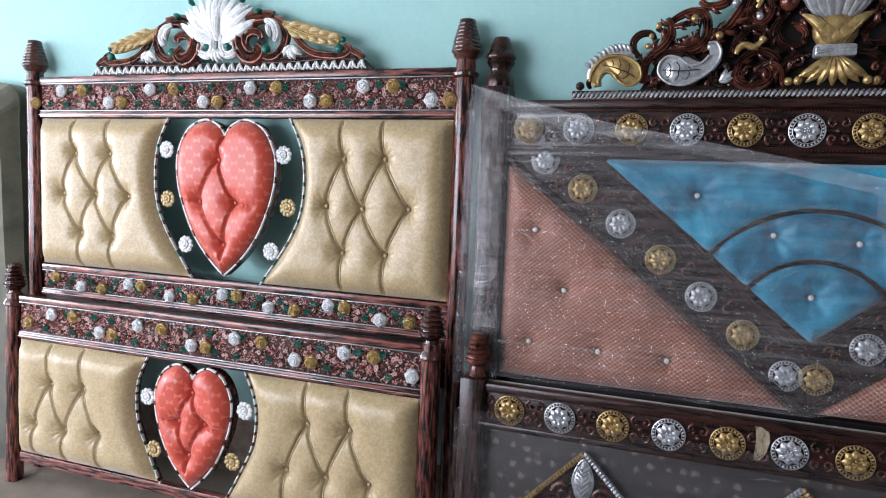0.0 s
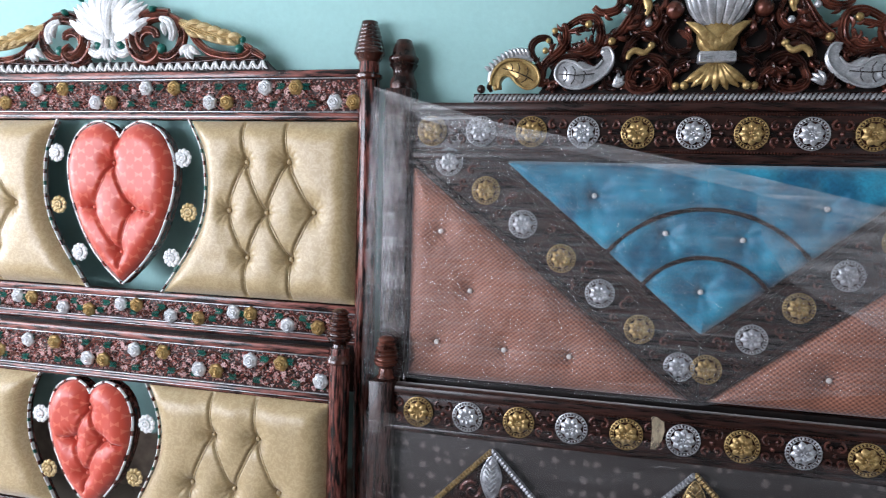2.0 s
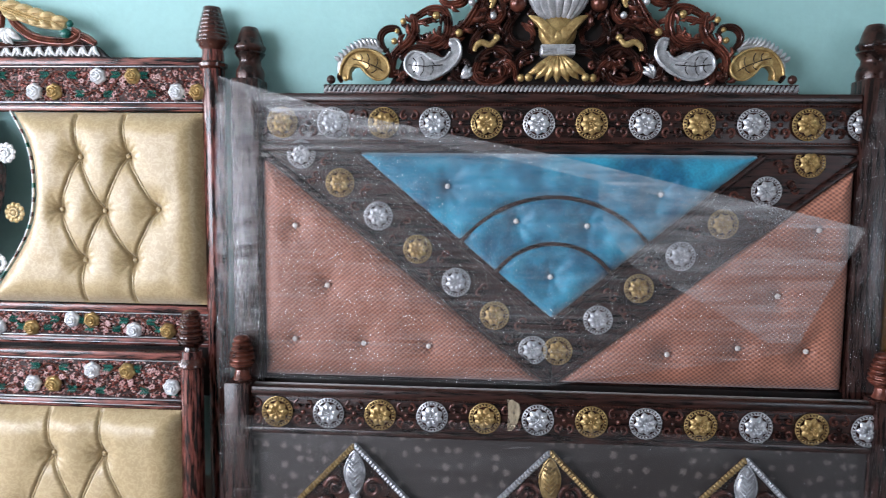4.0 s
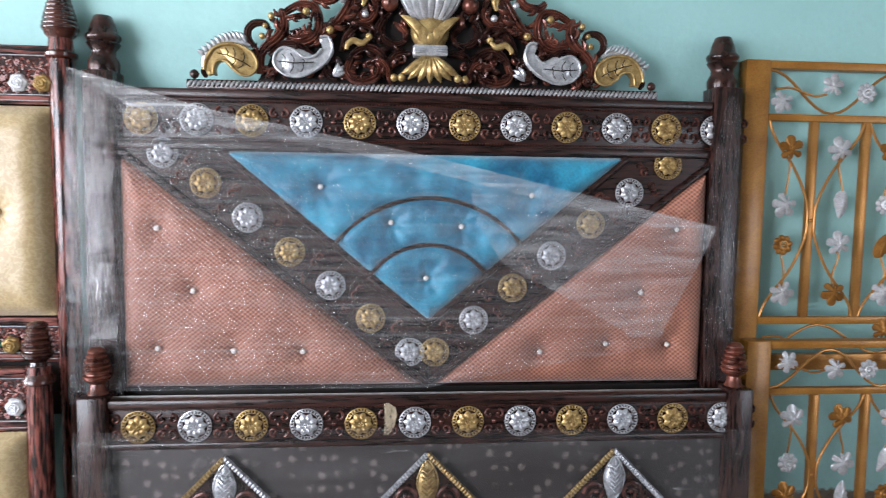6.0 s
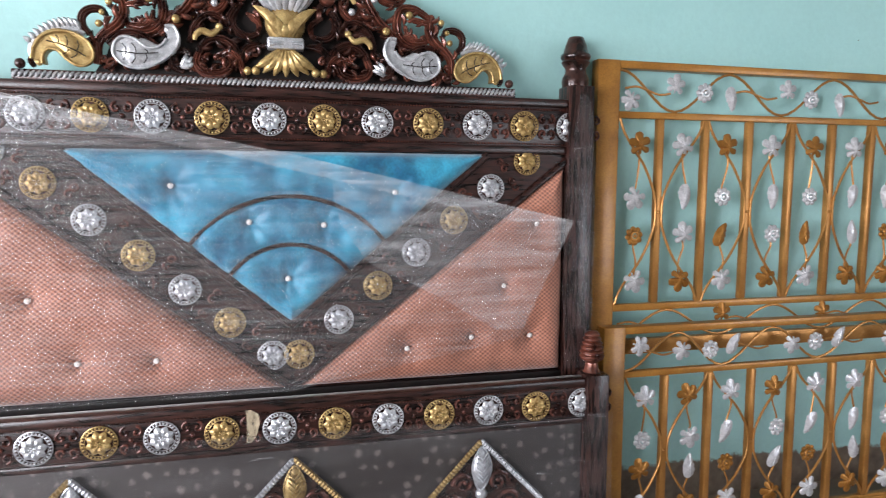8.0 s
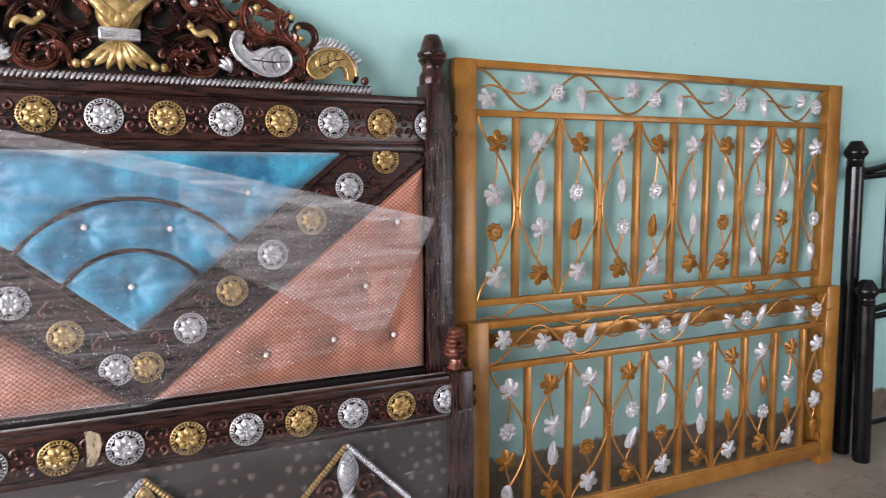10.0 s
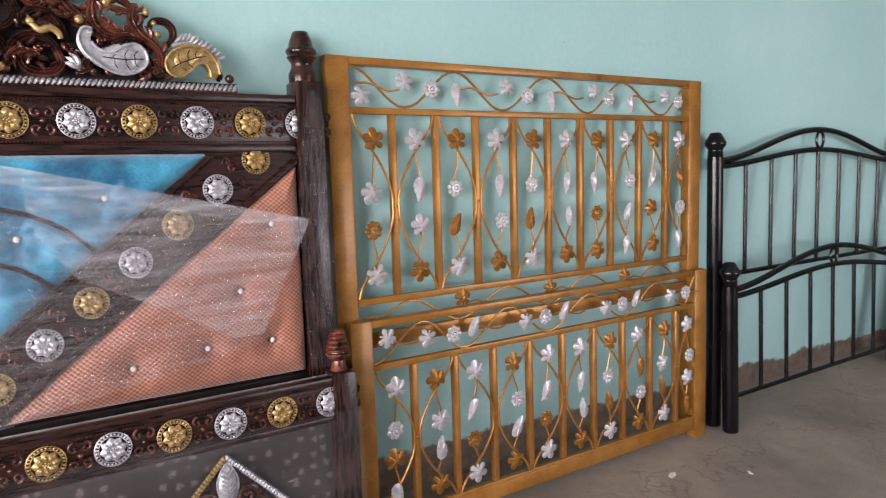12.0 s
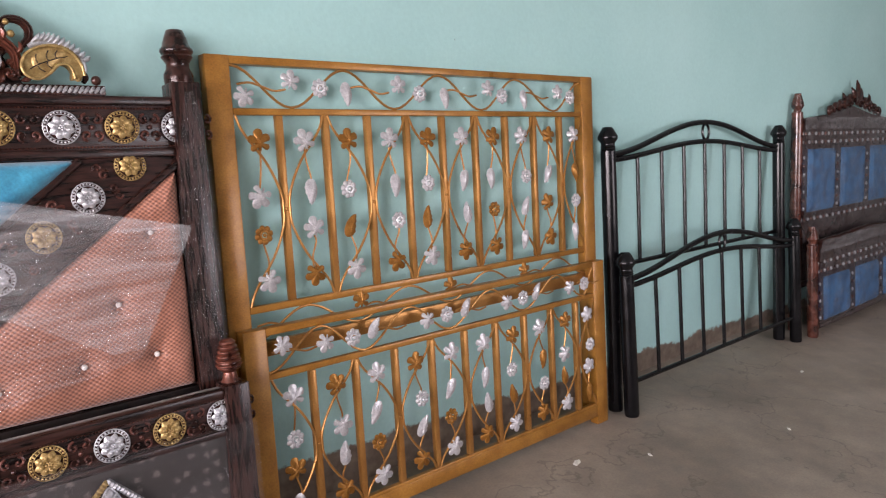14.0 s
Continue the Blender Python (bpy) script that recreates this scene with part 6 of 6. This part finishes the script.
tube_board("headboard", 2.997, 4.855, -0.130, 0.12, 1.455, (1.318, 1.478), (1.292, 1.368), 0.752, (3.245, 0.2235), (1.422, 0.036, 0.044), "black enamelled tubular headboard with arched top leaning on wall", 0.038)
tube_board("footboard", 3.005, 4.900, -0.225, 0.14, 0.842, (0.702, 0.845), (0.668, 0.742), 0.172, (3.262, 0.2285), (0.790, 0.034, 0.042), "black enamelled tubular footboard with arched top leaning on headboard", 0.038)

# ---------------------------------------------------------------- wrapped bed with royal blue panels


def panelled_board(name, xl, xr, y0, lean, h_post, rail, panes, label, peak):
    b = thing(name, (xl + xr) / 2, y0, lean, label, "bed board", "royal blue bed")
    for x in (xl, xr):
        bm = lathe(bmesh.new(), x, 0.01, [(0.034, 0), (0.037, 0.02), (0.037, h_post - 0.13), (0.03, h_post - 0.125)], 18)
        beaded_finial(bm, x, 0.01, h_post, 0.042, "vase")
        part("post", bm, M_POST, b, "turned glossy red-brown post")
    a, c = xl + 0.03, xr - 0.03
    mid = (a + c) / 2
    z0, z1 = rail
    part("board", slab(bmesh.new(), [(a, z0), (c, z0), (c, z1), (mid + 0.35, z1 + peak * 0.45), (mid, z1 + peak), (mid - 0.35, z1 + peak * 0.45), (a, z1)], 0.0, 0.03), M_CARVE, b, "", False)
    part("bottom_rail", boxed(a, c, -0.012, 0.03, z0, z0 + 0.045), M_DARK_X, b)
    pz0, pz1 = panes
    n = 3
    wide = (c - a - 0.12 * (n + 1)) / n
    for k in range(n):
        xa = a + 0.12 + k * (wide + 0.12)
        grid, border = spanned(lambda z: xa, lambda z: xa + wide, pz0, pz1, 0.03)
        part("panel", cushion(grid, border, 0.02, [(xa + wide * 0.3, (pz0 + pz1) / 2), (xa + wide * 0.7, (pz0 + pz1) / 2)], (), 0.04, 0.01, -0.002), M_ROYAL, b, "royal blue padded panel")
    bm, bg = bmesh.new(), bmesh.new()
    for z in (pz0 - 0.05, pz1 + 0.05, pz1 + 0.11):
        if z < z0 + 0.02 or z > z1 + 0.02:
            continue
        for k in range(int((c - a) / 0.055)):
            ball(bm if k % 2 else bg, a + 0.03 + k * 0.055, -0.004, z, 0.014, 0.5, 7, 5)
    for k in range(n + 1):
        xa = a + 0.06 + k * (wide + 0.12)
        for i in range(int((pz1 - pz0) / 0.06)):
            ball(bm if i % 2 else bg, xa, -0.004, pz0 + 0.03 + i * 0.06, 0.014, 0.5, 7, 5)
    tagged(part("studs", bm, M_COPPER, b, "rows of carved copper bosses"), kind="stuff")
    tagged(part("studs", bg, M_SILVER, b, "rows of carved silver bosses"), kind="stuff")
    film_sheet("film", b, [(z0 + 0.02, xl + 0.01, xr - 0.01), (z1 - 0.02, xl + 0.01, xr - 0.01), (z1 + peak * 0.9, mid - 0.1, mid + 0.1)], -0.035, M_FILM_FAR, "clear packing film", 0.012, 0.03, xl)
    # Extra pale strip of film, added for the glare along the top edge.
    film_sheet("film_fold", b, [(z1 - 0.07, xl + 0.02, xr - 0.02), (z1 - 0.03, xl + 0.02, xr - 0.02), (z1 + 0.012, xl + 0.03, xr - 0.03)], -0.042, M_FILM_FLAP, "clear film strip added for glare along the upper edge", 0.016, 0.018, xl + 2)
    return b


royal = panelled_board("headboard", 5.14, 7.08, -0.11, 0.10, 1.668, (0.30, 1.492), (0.835, 1.282), "dark red-brown headboard with royal blue panels wrapped in clear film", 0.10)
bm = bmesh.new()
mid = 6.11
for s in (-1, 1):
    for k in range(5):
        f = k / 4
        scroll(bm, mid + s * (0.10 + 0.38 * f), 1.625 - 0.075 * f, 0.055 - 0.02 * f, 0.012, 90 + 60 * s, 1.3, 0.017, -0.01, 1, -s)
    blade(bm, (mid, 1.62), (mid + s * 0.09, 1.735), 0.026, 0.1 * s, -0.012, 0.02)
    blade(bm, (mid + s * 0.2, 1.60), (mid + s * 0.26, 1.69), 0.022, 0.1 * s, -0.012, 0.016)
blade(bm, (mid, 1.60), (mid, 1.79), 0.03, 0, -0.016, 0.022)
part("crest", bm, M_CARVE, royal, "carved dark copper brown leaf crest")
panelled_board("footboard", 5.10, 7.02, -0.265, 0.13, 0.775, (0.05, 0.665), (0.09, 0.40), "dark red-brown footboard with royal blue panels wrapped in clear film", 0.03)

# ---------------------------------------------------------------- small things on the floor
STATE["cx"], STATE["k"] = 0.0, 1.0
for x, y, a, l in ((2.40, -0.36, 20, 0.028), (2.72, -0.52, 75, 0.014), (1.95, -0.62, 40, 0.012), (4.35, -0.5, 10, 0.016), (3.5, -0.8, 60, 0.013)):
    bm = slab(bmesh.new(), [(-l, -0.3 * l), (l * 0.4, -0.45 * l), (l, 0.0), (l * 0.3, 0.5 * l), (-0.8 * l, 0.35 * l)], -0.002, 0.002)
    for v in bm.verts:
        v.co = (v.co.x, v.co.z, 0.002 + v.co.y)
    ob = part("wood_chip", bm, M_PAPER, None)
    ob.matrix_basis = pose(x, y, 0.0, 0, 0, a)
    tagged(ob, "pale wood chip lying on the concrete floor", "chip", "chips on the floor")
